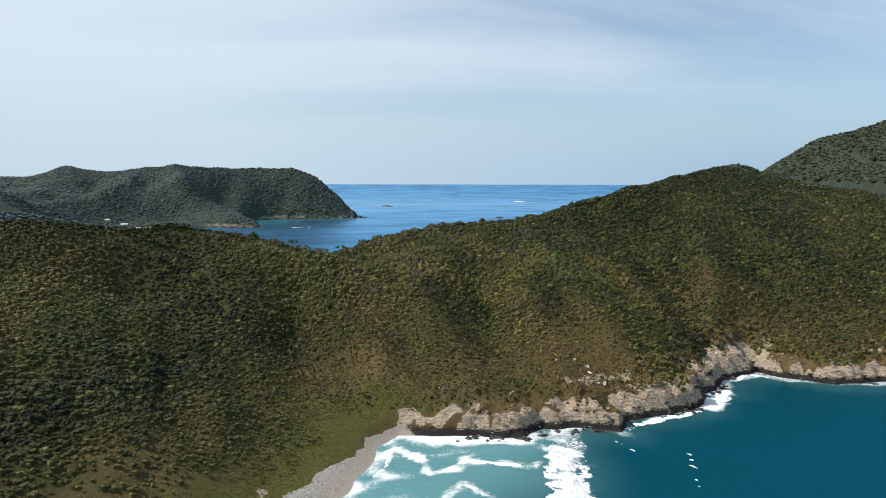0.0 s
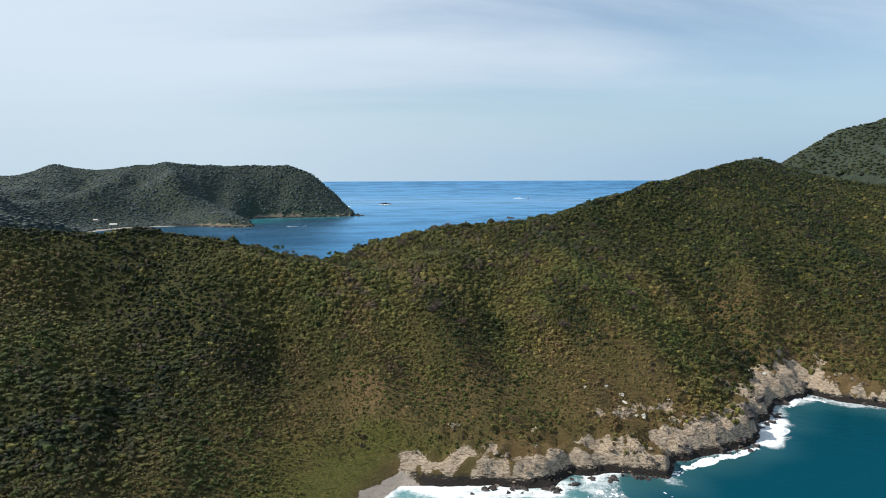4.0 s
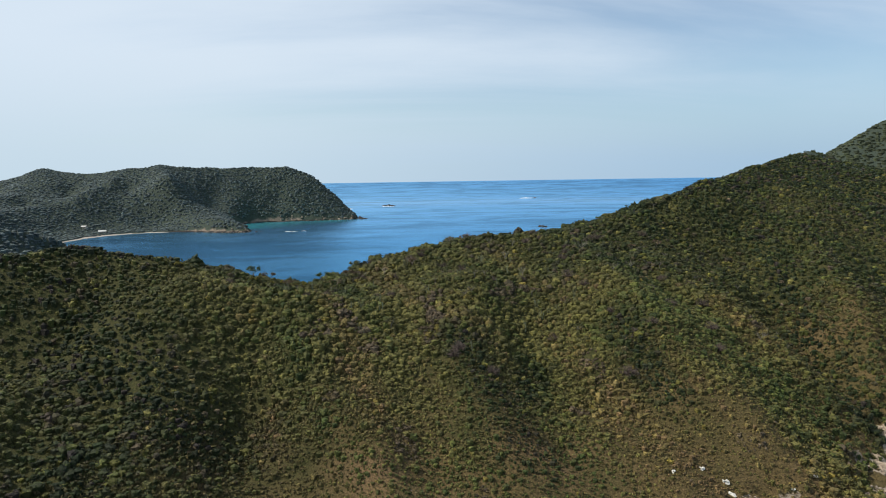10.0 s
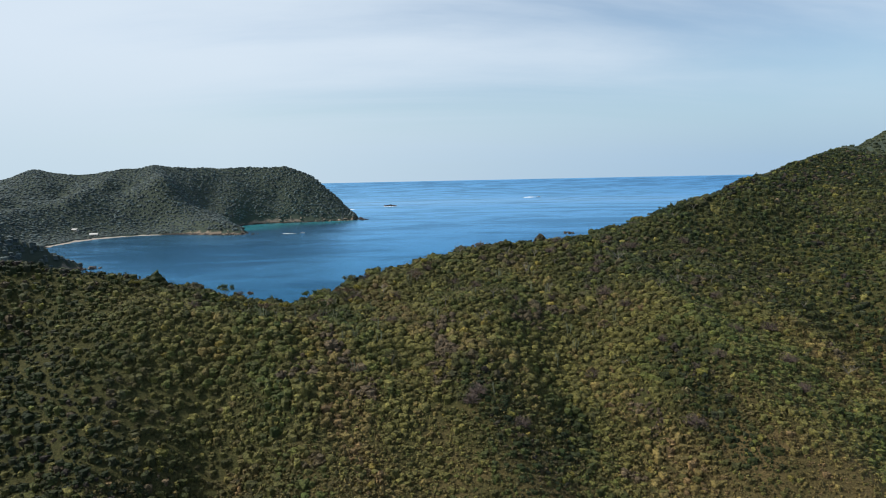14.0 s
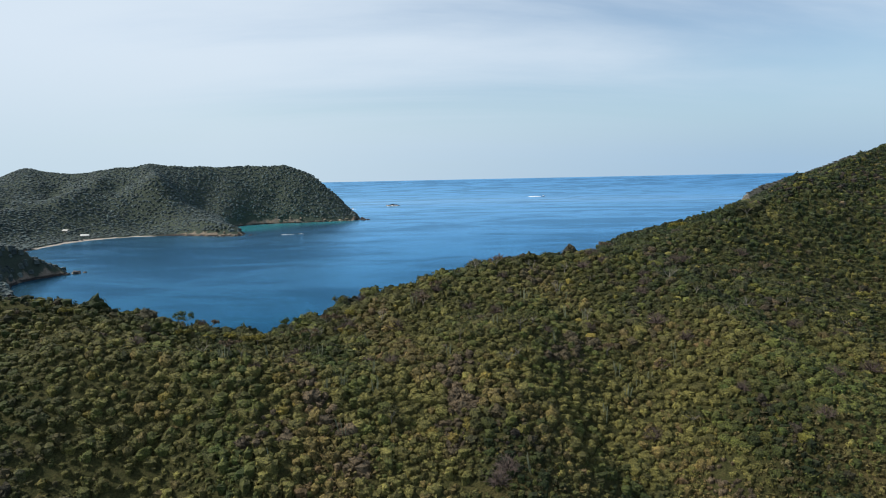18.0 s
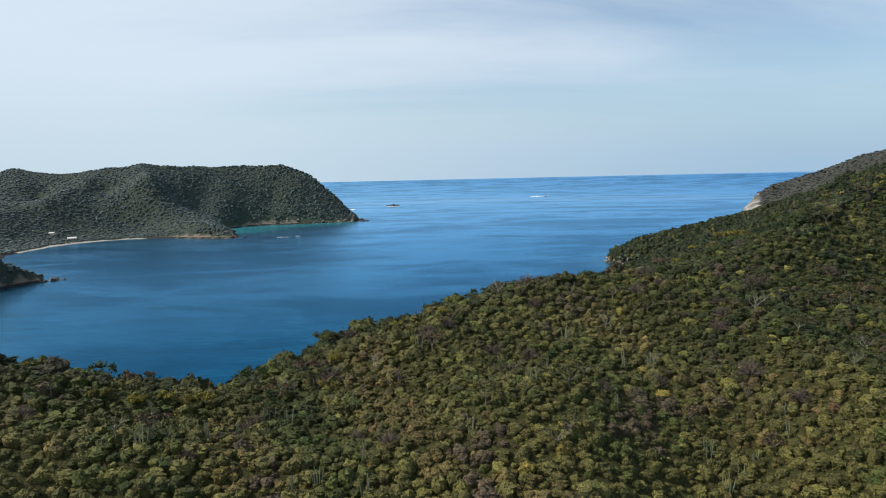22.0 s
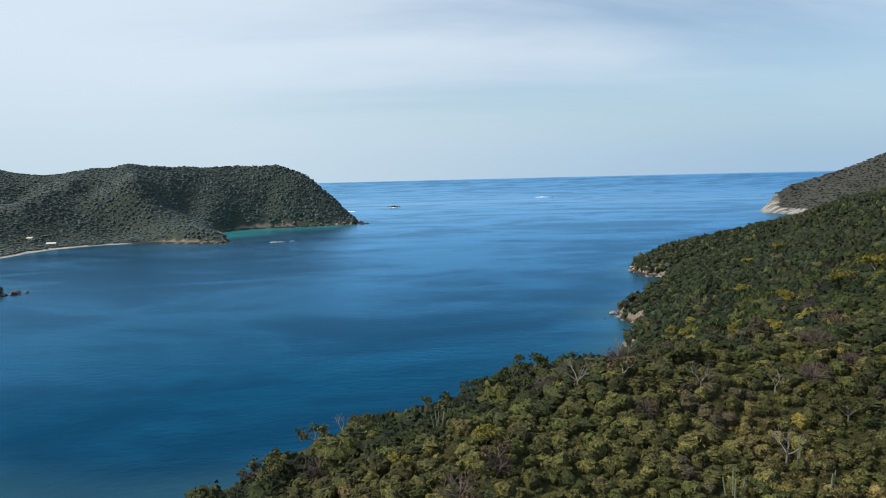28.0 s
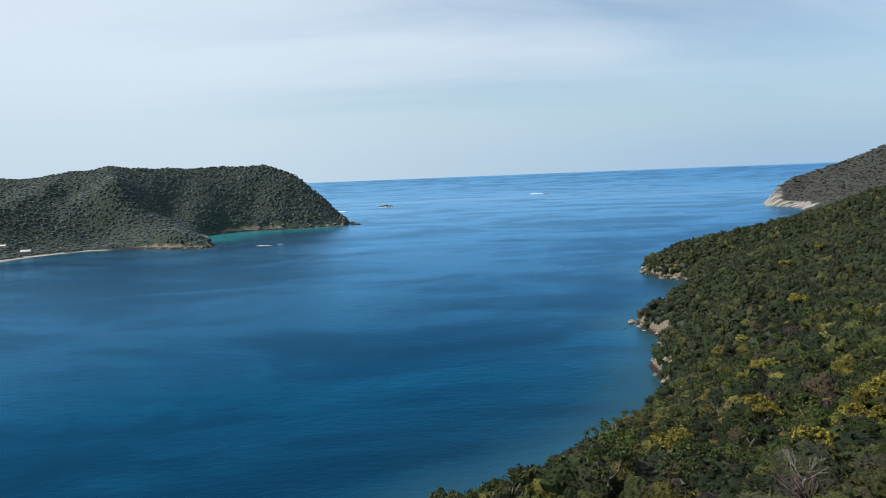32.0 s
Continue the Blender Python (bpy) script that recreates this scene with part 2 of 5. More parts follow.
def terrain(x, y):
    """Height, distance to the coast, and how beach-like the coast is there."""
    s = shore_dist(x, y)
    sl = np.maximum(s, 0)
    beach = np.maximum(np.maximum(1 - sstep(14, 42, line_dist(x, y, BEACH_SOUTH)[0]), 1 - sstep(10, 40, line_dist(x, y, BEACH_BAY)[0])),
                       1 - sstep(8, 30, line_dist(x, y, BEACH_COVE)[0]))
    p = 1.25 - 0.4 * sstep(-60, 60, x)
    p = np.where(y > 560, 0.85 + 0.2 * sstep(280, 340, x), p)
    p = np.where(y > 1200, 0.8, p)
    p = np.where((y > 1450) & (x > 600), 1.15, p)
    total = 0
    dmin = np.full(x.shape, 1e9)
    for spine in SPINES:
        d, par = line_dist(x, y, spine)
        hh = np.interp(par, np.arange(len(spine)), [q[2] for q in spine])
        soft = np.sqrt(d * d + 9) - 3
        hi = hh * (sl / (sl + soft + 1e-3)) ** p
        if spine is not RIDGE_MAIN and spine is not RIDGE_FAR and spine is not RIDGE_CLIFF:
            hi = hi * (1 - 0.25 * sstep(10, 90, d))
        total = total + np.maximum(hi / 100, 0) ** 16
        dmin = np.minimum(dmin, d)
    h = 100 * total ** (1 / 16)
    gul = 0.55 * fbm((0.93 * x + 0.36 * y) / 30 + 3, (0.93 * y - 0.36 * x) / 130, 4) + 0.45 * fbm(x / 42 + 3, y / 50, 4)
    h = h + np.where(y < 600, 11.0, 6.5) * gul * sstep(8, 60, sl) * sstep(4, 45, dmin)
    big = sstep(900, 1300, y)
    h = h + 21 * big * fbm(x / 110 + 8, y / 130 + 2, 4) * sstep(20, 110, sl) * sstep(10, 90, dmin)
    for cx, cy, rx, ry, dz in HOLLOWS:
        h = h - dz * np.exp(-((x - cx) / rx) ** 2 - ((y - cy) / ry) ** 2) * sstep(0, 25, sl)
    cliff = (1 - beach) * np.where(y > 1100, 0.6, np.where(y > 560, 0.65, 1.0)) * (4.5 + 3.5 * fbm(x / 31 + 11, y / 31, 2))
    crag = 1 - np.abs(fbm(x / 8.0, y / 5.0, 4, 0.6)) * 1.6
    h = h + cliff * sstep(0.1, 4.0, sl + 2.6 * fbm(x / 4.2, y / 4.2, 4, 0.65)) + (1 - beach) * (crag - 0.75) * 4.2 * sstep(0, 3, sl) * (1 - sstep(14, 30, sl))
    h = h + 1.2 * beach * sstep(0, 9, sl)
    low = 1 - sstep(35, 150, line_dist(x, y, BEACH_BAY)[0])
    h = h * (1 - 0.85 * low) + 1.2 * low * sstep(0, 8, sl)
    h = np.where(s < 0, np.maximum(-9.0, s * np.where(beach > 0.3, 0.06, 0.5) - 0.15), h)
    return h, s, beach


# ---- materials ----
def material(name):
    m = bpy.data.materials.new(name)
    m.use_nodes = True
    nt = m.node_tree
    return m, nt.nodes, nt.links, nt.nodes["Principled BSDF"]


def node(nodes, kind, **kw):
    n = nodes.new(kind)
    for k, v in kw.items():
        n.inputs[k.replace("_", " ")].default_value = v
    return n


def ramp(nodes, stops):
    r = nodes.new("ShaderNodeValToRGB")
    e = r.color_ramp.elements
    while len(e) < len(stops):
        e.new(0.5)
    for el, (pos, col) in zip(e, stops):
        el.position, el.color = pos, (*col, 1)
    return r


def mixc(nodes, links, fac, a, b, kind="MIX"):
    m = nodes.new("ShaderNodeMix")
    m.data_type, m.blend_type = "RGBA", kind
    for sock, val in ((m.inputs[0], fac), (m.inputs[6], a), (m.inputs[7], b)):
        if isinstance(val, (int, float)):
            sock.default_value = val
        elif isinstance(val, tuple):
            sock.default_value = (*val, 1)
        else:
            links.new(val, sock)
    return m.outputs[2]


def attr(nodes, name):
    a = nodes.new("ShaderNodeAttribute")
    a.attribute_name = name
    return a


def bump(nodes, links, height, strength, distance, bsdf):
    b = node(nodes, "ShaderNodeBump", Strength=strength, Distance=distance)
    links.new(height, b.inputs["Height"])
    links.new(b.outputs[0], bsdf.inputs["Normal"])


def ground_material():
    m, n, l, bs = material("hillside_ground")
    geo = n.new("ShaderNodeNewGeometry")
    pos = geo.outputs["Position"]
    big = node(n, "ShaderNodeTexNoise", Scale=0.035, Detail=5.0, Roughness=0.6)
    fine = node(n, "ShaderNodeTexNoise", Scale=0.9, Detail=6.0, Roughness=0.7)
    l.new(pos, big.inputs["Vector"]); l.new(pos, fine.inputs["Vector"])
    soil = ramp(n, [(0.25, (0.026, 0.030, 0.010)), (0.5, (0.050, 0.050, 0.017)), (0.75, (0.082, 0.070, 0.028))])
    l.new(fine.outputs[0], soil.inputs[0])
    dry = ramp(n, [(0.3, (0.085, 0.070, 0.028)), (0.5, (0.135, 0.092, 0.042)), (0.72, (0.19, 0.118, 0.064))])
    l.new(big.outputs[0], dry.inputs[0])
    drym = mixc(n, l, 0.22, dry.outputs[0], soil.outputs[0])
    woods = ramp(n, [(0.3, (0.034, 0.046, 0.034)), (0.7, (0.056, 0.070, 0.054))])
    l.new(fine.outputs[0], woods.inputs[0])
    floor_ = mixc(n, l, attr(n, "forest").outputs["Fac"], soil.outputs[0], woods.outputs[0])
    base = mixc(n, l, attr(n, "dry").outputs["Fac"], floor_, drym)
    base = mixc(n, l, attr(n, "pale").outputs["Fac"], base, mixc(n, l, fine.outputs[0], (0.036, 0.038, 0.034), (0.066, 0.067, 0.060)))
    lawn = ramp(n, [(0.25, (0.040, 0.050, 0.012)), (0.5, (0.085, 0.086, 0.022)), (0.75, (0.15, 0.125, 0.045))])
    l.new(fine.outputs[0], lawn.inputs[0])
    base = mixc(n, l, attr(n, "lawn").outputs["Fac"], base, lawn.outputs[0])
    fleck = node(n, "ShaderNodeTexNoise", Scale=3.0, Detail=5.0, Roughness=0.75)
    l.new(pos, fleck.inputs["Vector"])
    gain = ramp(n, [(0.32, (0.35, 0.35, 0.35)), (0.48, (0.95, 0.95, 0.95)), (0.64, (1.7, 1.7, 1.55))])
    l.new(fleck.outputs[0], gain.inputs[0])
    base = mixc(n, l, 0.85, base, gain.outputs[0], "MULTIPLY")
    strata = node(n, "ShaderNodeTexNoise", Scale=0.8, Detail=9.0, Roughness=0.74, Distortion=0.8)
    smap = n.new("ShaderNodeMapping")
    smap.inputs["Scale"].default_value = (0.5, 0.9, 2.2)
    smap.inputs["Rotation"].default_value = (0.3, 0.25, 0.4)
    l.new(pos, smap.inputs["Vector"]); l.new(smap.outputs[0], strata.inputs["Vector"])
    stone = ramp(n, [(0.33, (0.04, 0.032, 0.026)), (0.41, (0.26, 0.205, 0.15)), (0.50, (0.45, 0.355, 0.26)), (0.66, (0.60, 0.505, 0.39))])
    l.new(strata.outputs[0], stone.inputs[0])
    stonec = stone.outputs[0]
    lightrock = mixc(n, l, 0.75, stonec, (0.42, 0.415, 0.40))
    stonec = mixc(n, l, attr(n, "pale").outputs["Fac"], stonec, lightrock)
    brown = mixc(n, l, 0.62, stonec, (0.105, 0.085, 0.070))
    stonec = mixc(n, l, attr(n, "bank").outputs["Fac"], stonec, brown)
    # gullies that run straight down the far white cliff
    chute = node(n, "ShaderNodeTexNoise", Scale=1.0, Detail=5.0, Roughness=0.62, Distortion=0.4)
    cmp_ = n.new("ShaderNodeMapping")
    cmp_.inputs["Scale"].default_value = (0.012, 0.11, 0.02)
    l.new(pos, cmp_.inputs["Vector"]); l.new(cmp_.outputs[0], chute.inputs["Vector"])
    cover = ramp(n, [(0.40, (0.0, 0.0, 0.0)), (0.58, (1.0, 1.0, 1.0))])
    l.new(chute.outputs[0], cover.inputs[0])
    streaked = mixc(n, l, cover.outputs[0], stonec, (0.105, 0.10, 0.088))
    stonec = mixc(n, l, attr(n, "pale").outputs["Fac"], stonec, streaked)
    crack = node(n, "ShaderNodeTexVoronoi", Scale=0.42)
    crack.feature = "DISTANCE_TO_EDGE"
    cwarp = mixc(n, l, 0.35, smap.outputs[0], strata.outputs[1], "ADD")
    l.new(cwarp, crack.inputs["Vector"])
    fissure = ramp(n, [(0.0, (0.28, 0.27, 0.26)), (0.07, (1.0, 1.0, 1.0))])
    l.new(crack.outputs["Distance"], fissure.inputs[0])
    stonec = mixc(n, l, 0.8, stonec, fissure.outputs[0], "MULTIPLY")

    def crisp(mask, by, spread, lo, hi):
        """A mask whose soft edge is broken up by a noise."""
        c = n.new("ShaderNodeMath"); c.operation = "MULTIPLY_ADD"
        c.inputs[1].default_value = spread
        l.new(by, c.inputs[0]); l.new(mask, c.inputs[2])
        mr = n.new("ShaderNodeMapRange"); mr.interpolation_type = "SMOOTHSTEP"
        mr.inputs["From Min"].default_value = lo + 0.5 * spread; mr.inputs["From Max"].default_value = hi + 0.5 * spread
        l.new(c.outputs[0], mr.inputs["Value"])
        return mr.outputs[0]

    base = mixc(n, l, crisp(attr(n, "rock").outputs["Fac"], strata.outputs[0], 1.0, 0.34, 0.56), base, stonec)
    zpos = n.new("ShaderNodeSeparateXYZ")
    l.new(pos, zpos.inputs[0])
    tide = n.new("ShaderNodeMath"); tide.operation = "MULTIPLY_ADD"
    tide.inputs[1].default_value = 7.0
    l.new(strata.outputs[0], tide.inputs[0]); l.new(zpos.outputs["Z"], tide.inputs[2])
    foot = n.new("ShaderNodeMapRange"); foot.interpolation_type = "SMOOTHSTEP"
    foot.inputs["From Min"].default_value = 6.6; foot.inputs["From Max"].default_value = 5.4
    l.new(tide.outputs[0], foot.inputs["Value"])
    damp = n.new("ShaderNodeMath"); damp.operation = "MULTIPLY"
    l.new(foot.outputs[0], damp.inputs[0]); l.new(attr(n, "wet").outputs["Fac"], damp.inputs[1])
    base = mixc(n, l, damp.outputs[0], base, (0.030, 0.026, 0.024))
    sand = ramp(n, [(0.3, (0.33, 0.285, 0.24)), (0.7, (0.44, 0.385, 0.33))])
    l.new(fine.outputs[0], sand.inputs[0])
    peb = node(n, "ShaderNodeTexNoise", Scale=2.2, Detail=5.0, Roughness=0.8)
    l.new(pos, peb.inputs["Vector"])
    shin = ramp(n, [(0.35, (0.16, 0.14, 0.12)), (0.5, (0.36, 0.34, 0.31)), (0.65, (0.62, 0.60, 0.56))])
    l.new(peb.outputs[0], shin.inputs[0])
    sandc = mixc(n, l, attr(n, "shingle").outputs["Fac"], sand.outputs[0], shin.outputs[0])
    base = mixc(n, l, crisp(attr(n, "sand").outputs["Fac"], fine.outputs[0], 0.8, 0.40, 0.55), base, sandc)
    l.new(base, bs.inputs["Base Color"])
    bs.inputs["Roughness"].default_value = 0.92
    bs.inputs["Specular IOR Level"].default_value = 0.15
    hsum = n.new("ShaderNodeMath"); hsum.operation = "ADD"
    l.new(fine.outputs[0], hsum.inputs[0]); l.new(strata.outputs[0], hsum.inputs[1])
    bump(n, l, hsum.outputs[0], 0.9, 1.2, bs)
    return m


def sea_material():
    m, n, l, bs = material("sea_water")
    geo = n.new("ShaderNodeNewGeometry")
    pos = geo.outputs["Position"]
    shallow = attr(n, "shallow").outputs["Fac"]
    mp = n.new("ShaderNodeMapping")
    mp.inputs["Scale"].default_value = (0.60, 1.0, 1.0)
    mp.inputs["Rotation"].default_value = (0, 0, radians(10))
    l.new(pos, mp.inputs["Vector"])
    cur = node(n, "ShaderNodeTexNoise", Scale=0.009, Detail=6.0, Roughness=0.62, Distortion=0.8)
    l.new(mp.outputs[0], cur.inputs["Vector"])
    deep = ramp(n, [(0.32, (0.0004, 0.008, 0.022)), (0.5, (0.0005, 0.014, 0.037)), (0.68, (0.0008, 0.030, 0.062))])
    l.new(cur.outputs[0], deep.inputs[0])
    teal = mixc(n, l, attr(n, "cove").outputs["Fac"], deep.outputs[0], (0.001, 0.042, 0.055))
    base = mixc(n, l, shallow, teal, (0.115, 0.25, 0.255))
    base = mixc(n, l, attr(n, "lagoon").outputs["Fac"], base, (0.03, 0.36, 0.34))
    foam_n = node(n, "ShaderNodeTexNoise", Scale=0.42, Detail=10.0, Roughness=0.80, Distortion=1.4)
    l.new(pos, foam_n.inputs["Vector"])
    fs = n.new("ShaderNodeMath"); fs.operation = "ADD"
    l.new(foam_n.outputs[0], fs.inputs[0]); l.new(attr(n, "foam").outputs["Fac"], fs.inputs[1])
    fr = n.new("ShaderNodeMapRange"); fr.interpolation_type = "SMOOTHSTEP"
    fr.inputs["From Min"].default_value = 0.85; fr.inputs["From Max"].default_value = 1.24
    l.new(fs.outputs[0], fr.inputs["Value"])
    base = mixc(n, l, fr.outputs[0], base, (0.68, 0.72, 0.735))
    n.remove(bs)
    body = n.new("ShaderNodeBsdfDiffuse")
    l.new(base, body.inputs["Color"])
    shine = n.new("ShaderNodeBsdfGlossy")
    shine.inputs["Roughness"].default_value = 0.22
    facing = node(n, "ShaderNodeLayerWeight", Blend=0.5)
    # reflection tint by view angle, paled at grazing to paint haze towards the horizon
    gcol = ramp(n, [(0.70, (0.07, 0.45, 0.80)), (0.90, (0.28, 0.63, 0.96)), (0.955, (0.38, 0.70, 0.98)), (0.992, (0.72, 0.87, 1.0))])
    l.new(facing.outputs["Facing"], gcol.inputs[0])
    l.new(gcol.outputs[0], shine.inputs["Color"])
    # mirror share lifted above that of a flat sheet, to lighten the middle water
    fres = node(n, "ShaderNodeFresnel", IOR=1.333)
    part_ = n.new("ShaderNodeMath"); part_.operation = "MULTIPLY"; part_.inputs[1].default_value = 1.25
    l.new(fres.outputs[0], part_.inputs[0])
    # slicks and cat's paws: wind-ruffled lanes mirror less of the bright sky
    lmap = n.new("ShaderNodeMapping")
    lmap.inputs["Scale"].default_value = (0.45, 1.0, 1.0)
    lmap.inputs["Rotation"].default_value = (0, 0, radians(-6))
    l.new(pos, lmap.inputs["Vector"])
    lanes = node(n, "ShaderNodeTexNoise", Scale=0.005, Detail=5.0, Roughness=0.6, Distortion=1.2)
    l.new(lmap.outputs[0], lanes.inputs["Vector"])
    both = n.new("ShaderNodeMath"); both.operation = "ADD"
    l.new(lanes.outputs[0], both.inputs[0]); l.new(cur.outputs[0], both.inputs[1])
    ruffle = n.new("ShaderNodeMapRange"); ruffle.interpolation_type = "SMOOTHSTEP"
    ruffle.inputs["From Min"].default_value = 0.82; ruffle.inputs["From Max"].default_value = 1.16
    ruffle.inputs["To Min"].default_value = 0.76; ruffle.inputs["To Max"].default_value = 1.14
    l.new(both.outputs[0], ruffle.inputs["Value"])
    lane_share = n.new("ShaderNodeMath"); lane_share.operation = "MULTIPLY"
    l.new(part_.outputs[0], lane_share.inputs[0]); l.new(ruffle.outputs[0], lane_share.inputs[1])
    part_ = lane_share
    inv = n.new("ShaderNodeMath"); inv.operation = "SUBTRACT"; inv.inputs[0].default_value = 1.0
    l.new(fr.outputs[0], inv.inputs[1])
    gl = n.new("ShaderNodeMath"); gl.operation = "MULTIPLY"
    l.new(part_.outputs[0], gl.inputs[0]); l.new(inv.outputs[0], gl.inputs[1])
    mixs = n.new("ShaderNodeMixShader")
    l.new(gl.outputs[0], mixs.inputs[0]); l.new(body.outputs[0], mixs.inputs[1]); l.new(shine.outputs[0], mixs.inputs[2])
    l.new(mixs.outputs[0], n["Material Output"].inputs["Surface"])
    mp2 = n.new("ShaderNodeMapping")
    mp2.inputs["Scale"].default_value = (0.55, 1.0, 1.0)
    mp2.inputs["Rotation"].default_value = (0, 0, radians(8))
    l.new(pos, mp2.inputs["Vector"])
    w1 = node(n, "ShaderNodeTexNoise", Scale=0.25, Detail=7.0, Roughness=0.62)
    l.new(mp2.outputs[0], w1.inputs["Vector"])
    calm = n.new("ShaderNodeMapRange")
    calm.inputs["From Min"].default_value = 0.35; calm.inputs["From Max"].default_value = 0.65
    calm.inputs["To Min"].default_value = 0.15; calm.inputs["To Max"].default_value = 0.5
    l.new(cur.outputs[0], calm.inputs["Value"])
    bp = node(n, "ShaderNodeBump", Distance=1.0)
    l.new(calm.outputs[0], bp.inputs["Strength"])
    l.new(w1.outputs[0], bp.inputs["Height"])
    for sock in (body.inputs["Normal"], shine.inputs["Normal"], fres.inputs["Normal"]):
        l.new(bp.outputs[0], sock)
    return m


def leafy(n, l, bs, colour):
    """Leaf-sized light and dark flecks and relief on a foliage colour; the dark ones paint in shade between leaves."""
    geo = n.new("ShaderNodeNewGeometry")
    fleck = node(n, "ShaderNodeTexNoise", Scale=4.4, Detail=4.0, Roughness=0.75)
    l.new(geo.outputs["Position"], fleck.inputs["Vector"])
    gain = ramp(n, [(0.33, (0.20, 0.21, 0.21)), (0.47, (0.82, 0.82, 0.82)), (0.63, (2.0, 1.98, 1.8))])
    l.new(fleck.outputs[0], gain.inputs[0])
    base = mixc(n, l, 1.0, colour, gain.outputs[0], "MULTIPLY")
    l.new(base, bs.inputs["Base Color"])
    bs.inputs["Roughness"].default_value = 0.68
    bs.inputs["Specular IOR Level"].default_value = 0.25
    bump(n, l, fleck.outputs[0], 0.9, 0.5, bs)


def leaf_material(name, dark, mid, light):
    m, n, l, bs = material(name)
    geo = n.new("ShaderNodeNewGeometry")
    tint = attr(n, "tint").outputs["Color"]
    leaf = ramp(n, [(0.0, dark), (0.5, mid), (1.0, light)])
    l.new(geo.outputs["Random Per Island"], leaf.inputs[0])
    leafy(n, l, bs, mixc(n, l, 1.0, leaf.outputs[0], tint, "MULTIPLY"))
    return m


GROUND, SEA = ground_material(), sea_material()
FOLIAGE = leaf_material("scrub_foliage", (0.64, 0.66, 0.64), (0.96, 0.97, 0.96), (1.34, 1.33, 1.22))


def grid_mesh(name, xs, ys, zfun, mat, smooth=True):
    X, Y = np.meshgrid(xs, ys)
    x, y = X.ravel(), Y.ravel()
    z, layers = zfun(x, y)
    nx, ny = len(xs), len(ys)
    i = (np.arange(ny - 1)[:, None] * nx + np.arange(nx - 1)[None, :]).ravel()
    quads = np.stack([i, i + 1, i + nx + 1, i + nx], 1)
    me = bpy.data.meshes.new(name)
    fill_mesh(me, np.stack([x, y, z], 1), quads)
    for key, val in layers.items():
        a = me.attributes.new(key, "FLOAT", "POINT")
        a.data.foreach_set("value", val.astype(np.float32))
    me.materials.append(mat)
    if smooth:
        me.polygons.foreach_set("use_smooth", np.ones(len(me.polygons), bool))
    me.update()
    return new(name, me)


def fill_mesh(me, verts, polys):
    """Fill a mesh from arrays of vertices and of faces with one number of corners."""
    k = polys.shape[1]
    me.vertices.add(len(verts))
    me.vertices.foreach_set("co", verts.astype(np.float32).ravel())
    me.loops.add(len(polys) * k)
    me.loops.foreach_set("vertex_index", polys.astype(np.int32).ravel())
    me.polygons.add(len(polys))
    me.polygons.foreach_set("loop_start", np.arange(0, len(polys) * k, k, dtype=np.int32))
    me.update(calc_edges=True)


def steps(*spans):
    out = []
    for a, b, d in spans:
        out += list(np.arange(a, b, d))
    return np.array(out + [spans[-1][1]])


# ---- ground and sea ----
def ground_layers(x, y):
    h, s, beach = terrain(x, y)
    nz = fbm(x / 9, y / 9, 4)
    n2 = fbm(x / 40, y / 40, 2)
    south = (y < 430) * 1.0
    rim = np.where(y < 430, 7, np.where((y < 1100) & (x > 0), -0.5, -3.5)) + np.where(y < 430, 8, 3) * n2
    sandy = np.where(y < 430, sstep(0.80, 0.97, beach), beach)
    rock = (1 - sandy) * (1 - sstep(rim, rim + np.where(y < 430, 4.5, 8), s + 14 * nz * np.where(y < 430, 1, 0.32)))
    bare = sstep(0.32, 0.52, fbm(x / 10 + 70, y / 6, 4)) * south * (1 - sstep(16, 40, s)) * (x > 0) * (1 - beach)
    rock = np.maximum(rock, 0.8 * bare)
    wet = (1 - sandy) * (s > -6) * (s < 22)
    wide = np.where(y > 1000, 0.45, 1.35 - 0.9 * sstep(205, 240, y))
    sand = (1 - sstep(8 * wide, 11 * wide, s + 3 * nz)) * sstep(np.where(y > 1000, 0.25, 0.80), np.where(y > 1000, 0.6, 0.95), beach)
    dry = (1 - sstep(26, 85, s + 30 * nz)) * south * (x > -170)
    flat, _ = line_dist(x, y, BEACH_SOUTH)
    lawn = (1 - sstep(22, 50, flat + 14 * nz)) * (y < 300) * sstep(5, 12, s)
    pale = (x > 780) * (y > 1640) * 1.0
    rock = np.maximum(rock, pale * (1 - sstep(12, 48, s + 34 * fbm(x / 12 + 9, y / 60, 3))))
    return h, {"rock": rock, "wet": wet * (1 - 0.8 * pale), "sand": sand, "dry": dry, "lawn": lawn, "pale": pale, "bank": (y > 430) * 1.0 - pale, "forest": (y > 600) * 1.0,
               "shingle": sstep(4.5, 7.5, s + 2 * nz) * (y < 400)}


ground = grid_mesh("ground",
                   steps((-2600, -1200, 50), (-1200, -600, 12), (-600, -250, 9), (-250, -60, 3.6), (-60, -10, 2.5), (-10, 260, 1.25), (260, 500, 5), (500, 1300, 12), (1300, 2300, 50)),
                   steps((-600, 0, 50), (0, 180, 8), (180, 236, 2.2), (236, 345, 1.15), (345, 620, 3.6), (620, 1100, 6), (1100, 2000, 10), (2000, 2350, 25)),
                   ground_layers, GROUND)
tagged(ground, "scrub-covered coastal hills with rocky shore and dry grass", "hillside", kind="structure")


